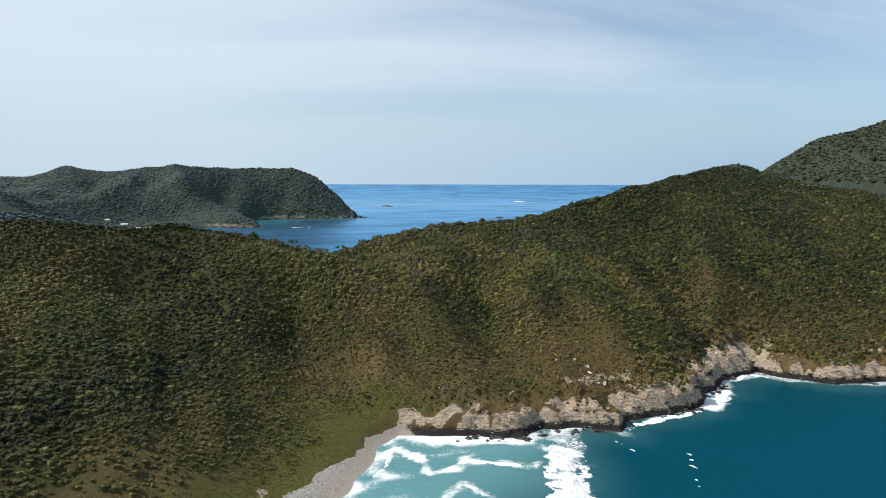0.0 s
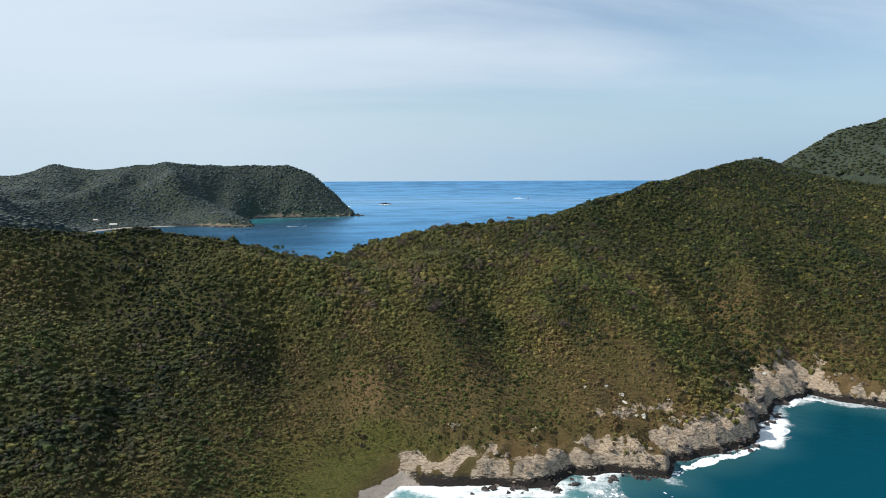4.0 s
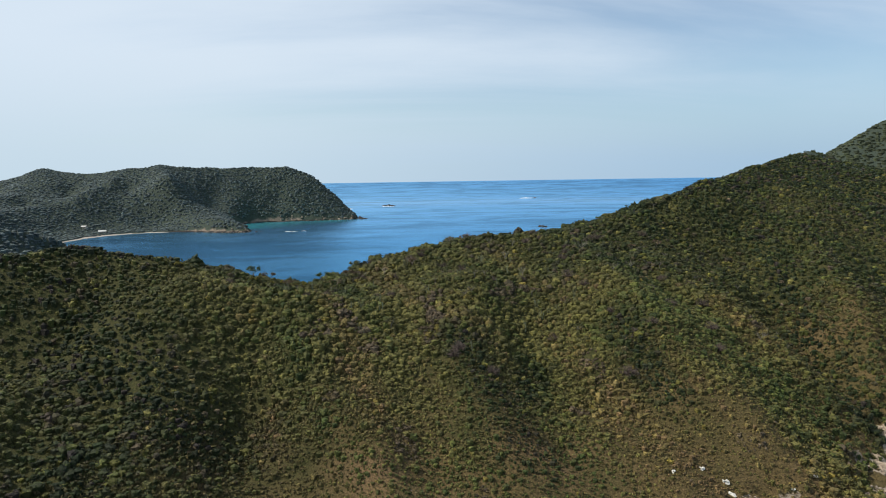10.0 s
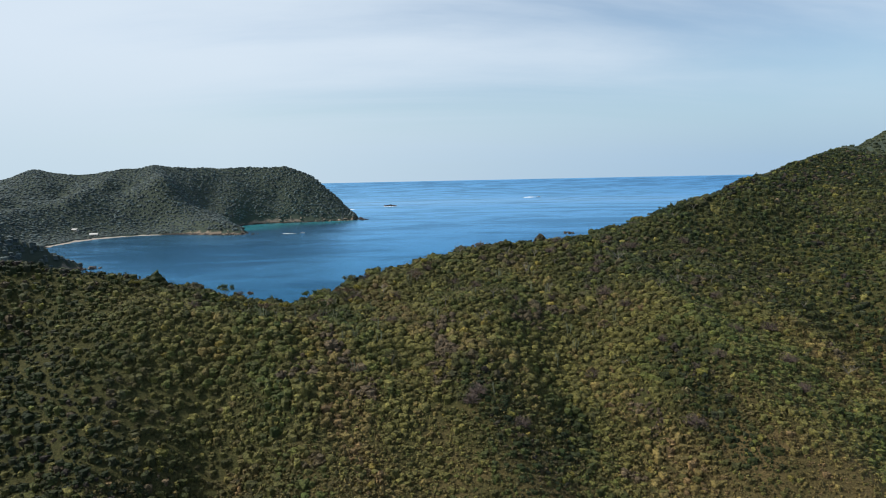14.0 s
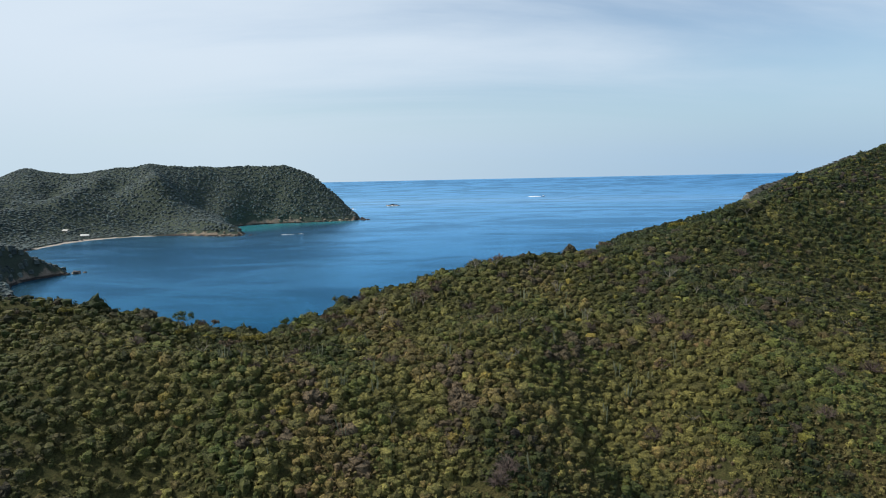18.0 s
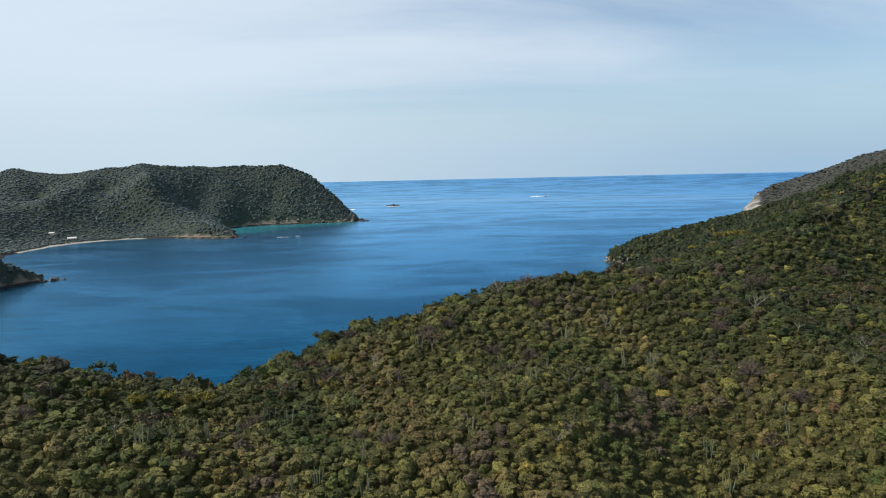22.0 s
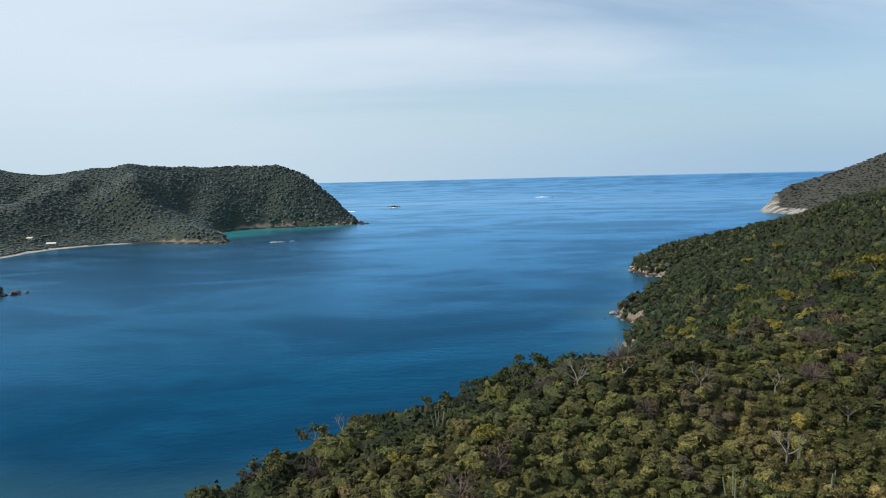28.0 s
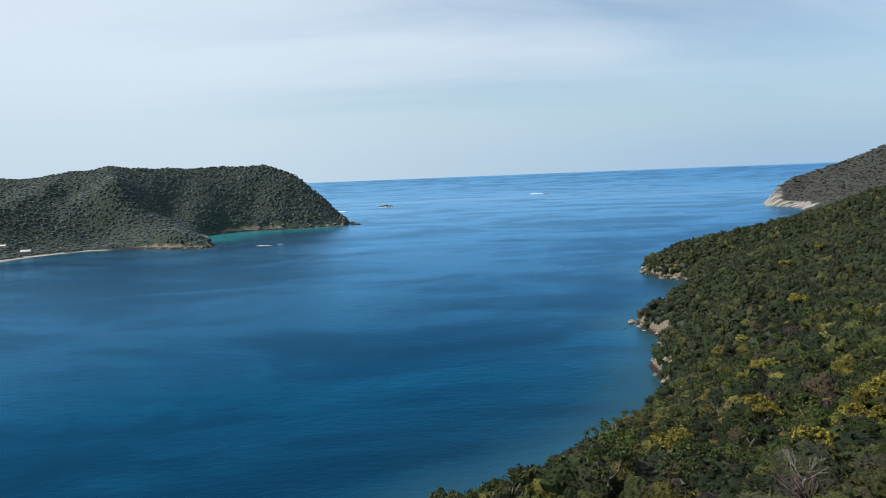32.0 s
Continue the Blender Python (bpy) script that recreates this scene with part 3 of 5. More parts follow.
def mountain_layers(x, y):
    crest = np.interp(x, [-3300, -2700, -2400, -2260, -2180, -2110], [330, 310, 260, 225, 150, 0])
    h = crest * np.exp(-((y - 3700) / 260) ** 2) * (0.9 + 0.25 * fbm(x / 170, y / 170, 4)) - 12
    zero = np.zeros(x.shape)
    return h, {"forest": zero + 1, "pale": zero + 1}


mountain = grid_mesh("far_mountain", np.arange(-3300, -2050, 25.0), np.arange(3200, 4250, 35.0), mountain_layers, GROUND)
tagged(mountain, "grey-blue mountain beyond the headland across the sea", "mountain", kind="structure")


BREAKER_LINES = [([(70, 251), (64, 236), (60, 218), (54, 190), (48, 170)], 11), ([(-3, 234), (0.5, 239), (9, 230)], 2.8), ([(10, 227), (12, 217), (20, 221)], 2.8),
                 ([(21, 219), (25, 227), (36, 224), (49, 221)], 4.2), ([(17, 201), (23, 209), (31, 199)], 3.4), ([(24, 243), (36, 242), (51, 244)], 3.4), ([(140, 274), (150, 287), (158, 294)], 8)]


def sea_layers(x, y):
    s = -shore_dist(x, y)
    r = np.hypot(x, y - 200)
    z = 74 * np.clip((r - 2700) / 2000, 0, 1) ** 2
    south = (y < 420) * 1.0
    beach = 1 - sstep(35, 95, line_dist(x, y, BEACH_SOUTH)[0])
    covebeach = 1 - sstep(20, 120, line_dist(x, y, LAGOON)[0])
    shallow = np.clip(0.95 * beach * (1 - sstep(25, 85, s)) + (y > 420) * (0.15 * (1 - sstep(2, 40, s)) + 0.05 * sstep(-80, 90, x) * (1 - sstep(5, 120, s))) + south * 0.22 * (1 - sstep(0, 22, s)), 0, 1)
    surf = np.where(line_dist(x, y, BEACH_SOUTH)[0] < 16, 0.36, 0.56)
    foam = south * surf * (1 - sstep(0, 9.5, s + 9 * fbm(x / 16, y / 16, 3)))
    foam += (y > 420) * (y < 2500) * 0.38 * (1 - sstep(0, 4, s))
    for line, w in BREAKER_LINES:
        d, _ = line_dist(x, y, line)
        foam += 0.42 * (1 - sstep(0.35 * w, 1.05 * w, d + 0.5 * w * fbm(x / 5, y / 5, 3)))
    # broken water in front of the beach
    foam += south * 0.34 * beach * (1 - sstep(20, 60, s)) * (0.6 + 1.2 * fbm(x / 12 + 5, y / 8, 3))
    return z, {"shallow": shallow, "cove": south, "foam": foam, "lagoon": covebeach}


sea = grid_mesh("water",
                steps((-4750, -1200, 120), (-1200, -60, 20), (-60, 260, 2.0), (260, 1200, 25), (1200, 4750, 150)),
                steps((-1500, 100, 50), (100, 340, 2.0), (340, 700, 15), (700, 2000, 25), (2000, 4950, 80)),
                sea_layers, SEA)
tagged(sea, "blue open sea and bay with turquoise shallows and surf", "sea", kind="structure")


# ---- scrub ----
rs = np.random.RandomState(3)


def crown_dome(seed, lon, rows, leaves, size, lobes=9, spread=0.48):
    """A closed, lobed crown of unit radius with loose leaf sprays on its skin. Triangles."""
    r = np.random.RandomState(seed)
    heads = r.normal(size=(lobes, 3))
    heads[:, 2] = np.abs(heads[:, 2]) * 0.9 + 0.05
    heads /= np.linalg.norm(heads, axis=1)[:, None]
    gain = r.uniform(0.22, 0.52, lobes)

    def reach(d):
        near = np.clip(heads @ d, -1, 1)
        return 0.66 + float(np.max(gain * np.exp(-(np.arccos(near) / spread) ** 2)))

    vs, fs = [np.array([0, 0, 0.9 * reach(np.array([0, 0, 1.0]))])], []
    for j in range(1, rows + 1):
        a = 1.72 * j / rows
        for i in range(lon):
            b = 2 * math.pi * (i + 0.5 * (j % 2) + r.uniform(-0.25, 0.25)) / lon
            aa = a + r.uniform(-0.25, 0.25) * 1.72 / rows * (j < rows)
            d = np.array([math.sin(aa) * math.cos(b), math.sin(aa) * math.sin(b), math.cos(aa)])
            p = d * reach(d) * r.uniform(0.80, 1.12)
            if j == rows:
                p = p * 0.72 - np.array([0, 0, 0.75])
            p[2] *= 0.9
            vs.append(p)
    for i in range(lon):
        fs.append((0, 1 + i, 1 + (i + 1) % lon))
    for j in range(rows - 1):
        for i in range(lon):
            p, q = 1 + j * lon + i, 1 + j * lon + (i + 1) % lon
            fs += [(p, p + lon, q + lon), (p, q + lon, q)]
    for _ in range(leaves):
        d = r.normal(size=3)
        d[2] = abs(d[2]) - 0.15
        d /= np.linalg.norm(d)
        c = d * reach(d) * r.uniform(0.97, 1.10) * np.array([1, 1, 0.9])
        nrm = d + r.normal(size=3) * 0.5
        nrm /= np.linalg.norm(nrm)
        t1 = np.cross(nrm, r.normal(size=3))
        t1 /= np.linalg.norm(t1)
        t2 = np.cross(nrm, t1)
        sz = size * r.uniform(0.6, 1.4)
        b = len(vs)
        vs += [c + t1 * sz, c - t1 * sz * 0.6 + t2 * sz * 0.7, c - t1 * sz * 0.6 - t2 * sz * 0.7]
        fs.append((b, b + 1, b + 2))
    return np.array(vs), np.array(fs)


def leaf_clump(n_leaves, size, seed, inner=True):
    """A dome of small leaf sprays round a darker core; unit radius. Triangles."""
    r = np.random.RandomState(seed)
    vs, fs = [], []
    if inner:
        lon, rows = 5, 2
        for j in range(rows):
            a = 0.45 + 0.95 * j / (rows - 1)
            for i in range(lon):
                b = 2 * math.pi * (i + 0.5 * j) / lon
                rr = 0.6 * (0.85 + 0.3 * r.rand())
                vs.append((rr * math.sin(a) * math.cos(b), rr * math.sin(a) * math.sin(b), 0.85 * rr * math.cos(a) - 0.7 * j))
        for j in range(rows - 1):
            for i in range(lon):
                p, q = j * lon + i, j * lon + (i + 1) % lon
                fs += [(p, p + lon, q + lon), (p, q + lon, q)]
        for i in range(1, lon - 1):
            fs.append((0, i, i + 1))
    lobes = [(r.uniform(-.55, .55), r.uniform(-.55, .55), r.uniform(-0.05, .45), r.uniform(.34, .58)) for _ in range(7)]
    for k in range(n_leaves):
        lx, ly, lz, lr = lobes[k % 7]
        d = r.normal(size=3)
        d[2] = abs(d[2]) * 1.0 - 0.30
        d /= np.linalg.norm(d)
        c = np.array([lx, ly, lz]) + d * lr * r.uniform(0.8, 1.08)
        nrm = d + r.normal(size=3) * 0.42
        nrm /= np.linalg.norm(nrm)
        t1 = np.cross(nrm, r.normal(size=3))
        t1 /= np.linalg.norm(t1)
        t2 = np.cross(nrm, t1)
        sz = size * r.uniform(0.65, 1.35)
        b = len(vs)
        vs += [tuple(c + t1 * sz), tuple(c - t1 * sz * 0.6 + t2 * sz * 0.8), tuple(c - t1 * sz * 0.6 - t2 * sz * 0.8)]
        fs += [(b, b + 1, b + 2)]
    return np.array(vs), np.array(fs)


def lump(seed, lon=7, rows=3):
    r = np.random.RandomState(seed)
    vs, fs = [(0, 0, 0.95 + 0.2 * r.rand())], []
    for j in range(1, rows + 1):
        a = 0.25 + 1.45 * j / rows
        for i in range(lon):
            b = 2 * math.pi * (i + 0.5 * j + 0.4 * r.rand()) / lon
            rr = 0.75 + 0.5 * r.rand()
            vs.append((rr * math.sin(a) * math.cos(b), rr * math.sin(a) * math.sin(b), 0.9 * rr * math.cos(a) - (1.3 if j == rows else 0)))
    for i in range(lon):
        fs.append((0, 1 + i, 1 + (i + 1) % lon))
    for j in range(rows - 1):
        for i in range(lon):
            p, q = 1 + j * lon + i, 1 + j * lon + (i + 1) % lon
            fs += [(p, p + lon, q + lon), (p, q + lon, q)]
    return np.array(vs), np.array(fs)


def scatter_points(x0, x1, y0, y1, spacing):
    xs = np.arange(x0, x1, spacing)
    ys = np.arange(y0, y1, spacing)
    X, Y = np.meshgrid(xs, ys)
    X = X.ravel() + rs.uniform(-0.55, 0.55, X.size) * spacing
    Y = Y.ravel() + rs.uniform(-0.55, 0.55, Y.size) * spacing
    return X, Y


SPECIES = np.array([(0.038, 0.056, 0.015), (0.064, 0.077, 0.022), (0.094, 0.093, 0.030), (0.118, 0.098, 0.038),
                    (0.128, 0.092, 0.048), (0.078, 0.063, 0.044), (0.150, 0.125, 0.030), (0.066, 0.076, 0.034)])


# strips of slope, each with its reach, where the darker wood colours take over
DARK_STRIPS = [([(196, 470), (172, 400), (160, 345), (157, 325)], 20), ([(330, 620), (280, 480), (260, 400)], 84), ([(-130, 370), (-95, 330), (-60, 305)], 32),
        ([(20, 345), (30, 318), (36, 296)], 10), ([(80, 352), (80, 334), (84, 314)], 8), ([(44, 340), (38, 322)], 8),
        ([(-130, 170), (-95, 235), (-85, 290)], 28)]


# bay-side wood: its tree colours, darkened for that slope's shade, and the running shares
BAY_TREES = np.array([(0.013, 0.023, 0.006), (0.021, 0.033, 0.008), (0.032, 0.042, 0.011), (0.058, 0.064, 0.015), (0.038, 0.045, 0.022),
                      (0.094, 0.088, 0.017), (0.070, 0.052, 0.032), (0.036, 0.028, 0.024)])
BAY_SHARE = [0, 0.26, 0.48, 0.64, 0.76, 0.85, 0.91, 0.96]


def species_tint(x, y):
    patch = 1.0 * fbm((0.93 * x + 0.36 * y) / 15 + 7, (0.93 * y - 0.36 * x) / 60, 3) + 0.5 * fbm(x / 35, y / 35, 2) + 0.20 * rs.normal(size=x.shape)
    wood_mix = sstep(400, 434, y - 0.38 * x)
    # more of the darker wood colours on the eastern crest
    wood_mix = np.maximum(wood_mix, 0.8 * sstep(30, 72, x) * sstep(372, 404, y))
    wood_mix = np.maximum(wood_mix, 0.38 * sstep(352, 392, y))
    for line, w in DARK_STRIPS:
        wood_mix = np.maximum(wood_mix, np.exp(-(line_dist(x, y, line)[0] / w) ** 2))
    patch = patch - 0.35 * wood_mix
    base = np.interp(patch, [-0.9, -0.45, -0.15, 0.15, 0.5, 0.9], [0, 1, 2, 2, 3, 4])
    col = SPECIES[np.clip(np.round(base).astype(int), 0, 7)]
    dead = (fbm(x / 11 + 50, y / 11, 3) > 0.46) & (rs.rand(x.size) < 0.75)
    col = np.where(dead[:, None], SPECIES[5], col)
    gold = rs.rand(x.size) < 0.012
    col = np.where(gold[:, None], SPECIES[6], col)
    col = col * np.array([1.28, 1.17, 1.08])
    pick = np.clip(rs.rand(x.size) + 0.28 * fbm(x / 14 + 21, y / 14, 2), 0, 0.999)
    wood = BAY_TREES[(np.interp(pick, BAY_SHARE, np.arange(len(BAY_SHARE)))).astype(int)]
    wood_pick = wood_mix * (rs.rand(x.size) < 0.93)
    col = col * (1 - wood_pick[:, None]) + 0.88 * wood * wood_pick[:, None]
    return col * np.exp(0.16 * rs.normal(size=(x.size, 1)))


def scrub(name, x, y, radius, protos, label, squat=1.0, tone=None):
    """One joined mesh of many bushes standing on the ground."""
    h, s, beach = terrain(x, y)
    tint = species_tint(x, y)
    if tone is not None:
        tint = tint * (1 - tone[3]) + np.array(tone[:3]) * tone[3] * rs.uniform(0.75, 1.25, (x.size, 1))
    which = rs.randint(0, len(protos), x.size)
    V, F, C, base = [], [], [], 0
    for k, (pv, pf) in enumerate(protos):
        idx = np.nonzero(which == k)[0]
        if not len(idx):
            continue
        a = rs.uniform(0, 2 * math.pi, len(idx))
        sc = radius[idx]
        tall = squat * sc * rs.uniform(0.85, 1.4, len(idx))
        ca, sa_ = np.cos(a)[:, None], np.sin(a)[:, None]
        vx = (pv[None, :, 0] * ca - pv[None, :, 1] * sa_) * sc[:, None] + x[idx][:, None]
        vy = (pv[None, :, 0] * sa_ + pv[None, :, 1] * ca) * sc[:, None] + y[idx][:, None]
        vz = pv[None, :, 2] * tall[:, None] + (h[idx] + 0.16 * tall)[:, None]
        V.append(np.stack([vx, vy, vz], 2).reshape(-1, 3))
        C.append(np.repeat(tint[idx], len(pv), 0))
        F.append((pf[None] + (base + np.arange(len(idx)) * len(pv))[:, None, None]).reshape(-1, 3))
        base += len(idx) * len(pv)
    V, F, C = np.concatenate(V), np.concatenate(F), np.concatenate(C)
    me = bpy.data.meshes.new(name)
    fill_mesh(me, V, F)
    a = me.attributes.new("tint", "FLOAT_COLOR", "POINT")
    a.data.foreach_set("color", np.concatenate([C, np.ones((len(C), 1))], 1).astype(np.float32).ravel())
    me.materials.append(FOLIAGE)
    me.shade_flat()
    me.update()
    return tagged(new(name, me), label, "scrub", kind="stuff")


def keep_scrub(x, y):
    h, s, beach = terrain(x, y)
    nz = fbm(x / 13 + 30, y / 13, 3)
    south = (y < 400) & (x > -60)
    need = np.where(south, np.where(x > 95, 9 + 8 * nz, 11 + 14 * nz), np.where(y < 1100, 2.0, 7.0) + 3 * nz)
    ok = (s > need) | ((s > 11) & (nz > 0.3))
    flat, _ = line_dist(x, y, BEACH_SOUTH)
    ok &= ~((flat < 27 + 22 * nz) & (y < 300))
    ok &= ~((x > 780) & (y > 1640) & (s < 30 + 30 * nz))
    # thin out on the dry lower slope
    thin = (y < 400) & (x > -140) & (x < 95) & (s < 62) & (fbm(x / 16 + 5, y / 16 + 80, 3) > 0.0)
    ok &= ~(thin & (rs.rand(x.size) < 0.5))
    return ok


near_protos = [crown_dome(10 + k, 9, 4, 34, 0.19, 8, 0.42) for k in range(12)]
canopy_protos = [crown_dome(80 + k, 15, 6, 150, 0.105, 16, 0.30) for k in range(12)]
mid_protos = [crown_dome(30 + k, 6, 2, 13, 0.30, 5, 0.6) for k in range(8)]
cape_protos = [crown_dome(100 + k, 9, 3, 24, 0.18, 9, 0.4) for k in range(10)]
low_protos = [crown_dome(150 + k, 5, 2, 6, 0.34, 4, 0.7) for k in range(6)]
grass_protos = [leaf_clump(12, 0.42, 50 + k, inner=False) for k in range(5)]
far_protos = [lump(60 + k, 6, 2) for k in range(8)]


def zone(name, box, spacing, r0, r1, protos, label, extra=None, keep=keep_scrub, squat=1.0, tone=None, skew=1.0):
    x, y = scatter_points(*box, spacing)
    ok = keep(x, y)
    if extra is not None:
        ok &= extra(x, y)
    x, y = x[ok], y[ok]
    r = (r0 + (r1 - r0) * rs.rand(x.size) ** skew) * (1 + 0.25 * fbm(x / 17, y / 17, 2))
    # wind-clipped and low near the southern shore
    r = r * np.where((y < 400) & (x > -150) & (x < 110), 0.52 + 0.48 * sstep(20, 85, shore_dist(x, y)), 1.0)
    return scrub(name, x, y, r, protos, label, squat, tone)


def hidden_saddle(x, y):
    """The foot of the saddle on the bay side, out of sight under its own brow."""
    return (x > -90) & (x <= -12) & (y >= 432) & (y < 640)


def in_near(x, y):
    return (x > -85) & (x < 125) & (y > 345) & (y < 580)


def bay_side(x, y):
    """The slope that falls from the crest to the bay."""
    return y > 409 + 0.38 * (x + 36) + 7 * fbm(x / 12, y / 12, 2)


def in_bay_wood(x, y):
    return (x > -85) & (x < 150) & (y < 625) & ((x > -12) | (y < 432))


def behind_west(x, y):
    """The bay side of the western hill, which the flight never looks into."""
    return (x < -70) & (y > 425 - 0.3 * (x + 70)) & (y < 640)


def keep_grass(x, y):
    h, s, beach = terrain(x, y)
    flat, _ = line_dist(x, y, BEACH_SOUTH)
    nz = fbm(x / 8 + 3, y / 8, 3)
    return (s > 11 + 8 * nz) & (s < 85 + 40 * nz) & (nz > -0.7) & ~((flat < 24 + 8 * nz) & (y < 300))


# blue-grey haze of distance, painted into the leaf colour of the far forests
HAZE_TONE = (0.070, 0.092, 0.098, 0.94)
zone("scrub_crest", (-85, 125, 345, 580), 1.48, 0.6, 2.0, near_protos, "dense olive-green dry tropical scrub covering the hill crest",
     lambda x, y: ~bay_side(x, y) & ~hidden_saddle(x, y), squat=0.85, skew=1.9)
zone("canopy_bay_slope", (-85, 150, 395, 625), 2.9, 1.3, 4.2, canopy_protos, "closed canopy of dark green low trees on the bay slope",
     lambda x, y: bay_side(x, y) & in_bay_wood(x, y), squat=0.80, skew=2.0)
zone("scrub_slopes", (-330, 420, 150, 640), 1.95, 0.7, 2.0, mid_protos, "olive-green and brown dry scrub on the hillside",
     lambda x, y: ~in_near(x, y) & ~(bay_side(x, y) & in_bay_wood(x, y)) & ~behind_west(x, y) & ~hidden_saddle(x, y) & (y < 560 + 0.45 * np.maximum(x - 100, 0)) & ((x > -200) | (y > 230)) & ((x < 360) | (y > 420)), squat=0.85, skew=1.6)
zone("scrub_lowland", (-460, -30, -260, 300), 5.2, 2.2, 3.9, far_protos, "low olive-green scrub on the western lowland behind the beach",
     lambda x, y: ((y < 154) | ((x < -196) & (y < 234)) | (x < -326)) & (shore_dist(x, y) > 30), squat=0.5)
zone("dry_grass", (-110, 300, 195, 400), 1.25, 0.45, 1.25, grass_protos, "tufts of dry brown and straw-coloured grass", keep=keep_grass, squat=0.85, skew=1.6, tone=(0.135, 0.100, 0.046, 0.45))
zone("low_scrub", (-150, 160, 205, 350), 1.35, 0.35, 1.0, low_protos, "knee-high olive and brown scrub on the dry lower slope",
     lambda x, y: (shore_dist(x, y) < 100) & (fbm(x / 9 + 60, y / 9, 3) > -0.28), keep=lambda x, y: (shore_dist(x, y) > 10 + 8 * fbm(x / 8 + 3, y / 8, 3)) & ((line_dist(x, y, BEACH_SOUTH)[0] > 26) | (y > 300)), squat=0.9, skew=1.5)
zone("green_tussock", (-75, 20, 150, 290), 1.7, 0.4, 0.95, grass_protos, "low green and yellow grass tussocks behind the beach",
     keep=lambda x, y: (shore_dist(x, y) > 10) & (line_dist(x, y, BEACH_SOUTH)[0] < 62) & (fbm(x / 7, y / 7, 3) > -0.1), squat=0.6, tone=(0.125, 0.125, 0.034, 0.75))
zone("scrub_cape", (95, 420, 560, 1020), 3.3, 1.5, 4.0, cape_protos, "dark green coastal forest on the bay's eastern slope",
     lambda x, y: (y < 1010) & ~in_bay_wood(x, y) & (y > 560 + 0.45 * np.maximum(x - 100, 0)), squat=1.0, skew=1.3, tone=(0.016, 0.024, 0.008, 0.62))
zone("forest_east", (420, 1000, 600, 1010), 5.0, 2.0, 3.6, far_protos, "green forest on the high eastern hill", squat=0.45, tone=(0.034, 0.042, 0.022, 0.92))
zone("forest_point", (-620, -330, 420, 985), 5.6, 2.2, 4.0, far_protos, "dark green forest on a low point in the bay", squat=0.6, tone=HAZE_TONE)
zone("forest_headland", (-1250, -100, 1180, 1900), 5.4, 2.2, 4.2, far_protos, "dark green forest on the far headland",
     lambda x, y: (y < 1890) & (y > 1160), squat=0.36, skew=1.5, tone=HAZE_TONE)
zone("scrub_far_cliff", (560, 1500, 1230, 1990), 8.0, 3, 5, far_protos, "grey-green scrub above a pale cliff", squat=0.26, tone=(0.050, 0.050, 0.047, 0.97))


# ---- helpers for single things ----
def part(name, bm, mat, parent, label=""):
    me = bpy.data.meshes.new(name)
    bm.to_mesh(me)
    bm.free()
    me.materials.append(mat)
    ob = new(name, me)
    ob.parent = parent
    if label:
        ob["label"] = label
    return ob


def empty(name, label, category, group=""):
    return tagged(new(name), label, category, group)


def ground_z(x, y):
    return float(terrain(np.array([float(x)]), np.array([float(y)]))[0][0])


def plain_material(name, stops, scale, rough=0.85, bump_d=0.05, metal=0.0):
    m, n, l, bs = material(name)
    tc_ = n.new("ShaderNodeTexCoord")
    info = n.new("ShaderNodeObjectInfo")
    nz = node(n, "ShaderNodeTexNoise", Scale=scale, Detail=7.0, Roughness=0.65)
    l.new(tc_.outputs["Object"], nz.inputs["Vector"])
    r = ramp(n, stops)
    l.new(nz.outputs[0], r.inputs[0])
    vary = n.new("ShaderNodeMapRange")
    vary.inputs["To Min"].default_value, vary.inputs["To Max"].default_value = 0.75, 1.25
    l.new(info.outputs["Random"], vary.inputs["Value"])
    hsv = n.new("ShaderNodeHueSaturation")
    l.new(r.outputs[0], hsv.inputs["Color"]); l.new(vary.outputs[0], hsv.inputs["Value"])
    l.new(hsv.outputs[0], bs.inputs["Base Color"])
    bs.inputs["Roughness"].default_value = rough
    bs.inputs["Metallic"].default_value = metal
    bs.inputs["Specular IOR Level"].default_value = 0.3
    bump(n, l, nz.outputs[0], 0.6, bump_d, bs)
    return m


def crown_material(name, dark, mid, light):
    m, n, l, bs = material(name)
    geo = n.new("ShaderNodeNewGeometry")
    info = n.new("ShaderNodeObjectInfo")
    r = ramp(n, [(0.0, dark), (0.55, mid), (1.0, light)])
    l.new(geo.outputs["Random Per Island"], r.inputs[0])
    vary = n.new("ShaderNodeMapRange")
    vary.inputs["To Min"].default_value, vary.inputs["To Max"].default_value = 0.7, 1.3
    l.new(info.outputs["Random"], vary.inputs["Value"])
    hsv = n.new("ShaderNodeHueSaturation")
    l.new(r.outputs[0], hsv.inputs["Color"]); l.new(vary.outputs[0], hsv.inputs["Value"])
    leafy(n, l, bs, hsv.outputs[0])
    return m


BARK = plain_material("grey_bark", [(0.3, (0.10, 0.085, 0.065)), (0.7, (0.24, 0.21, 0.17))], 6.0, bump_d=0.03)
PALE_BARK = plain_material("pale_dead_wood", [(0.3, (0.12, 0.105, 0.088)), (0.7, (0.25, 0.225, 0.19))], 6.0, bump_d=0.03)
TWIG = plain_material("purple_brown_twigs", [(0.3, (0.055, 0.040, 0.034)), (0.7, (0.115, 0.086, 0.072))], 4.0, bump_d=0.02)
GREEN_LEAF = crown_material("green_leaves", (0.022, 0.042, 0.008), (0.046, 0.070, 0.014), (0.085, 0.105, 0.024))
OLIVE_LEAF = crown_material("olive_leaves", (0.030, 0.038, 0.010), (0.066, 0.070, 0.020), (0.115, 0.110, 0.036))
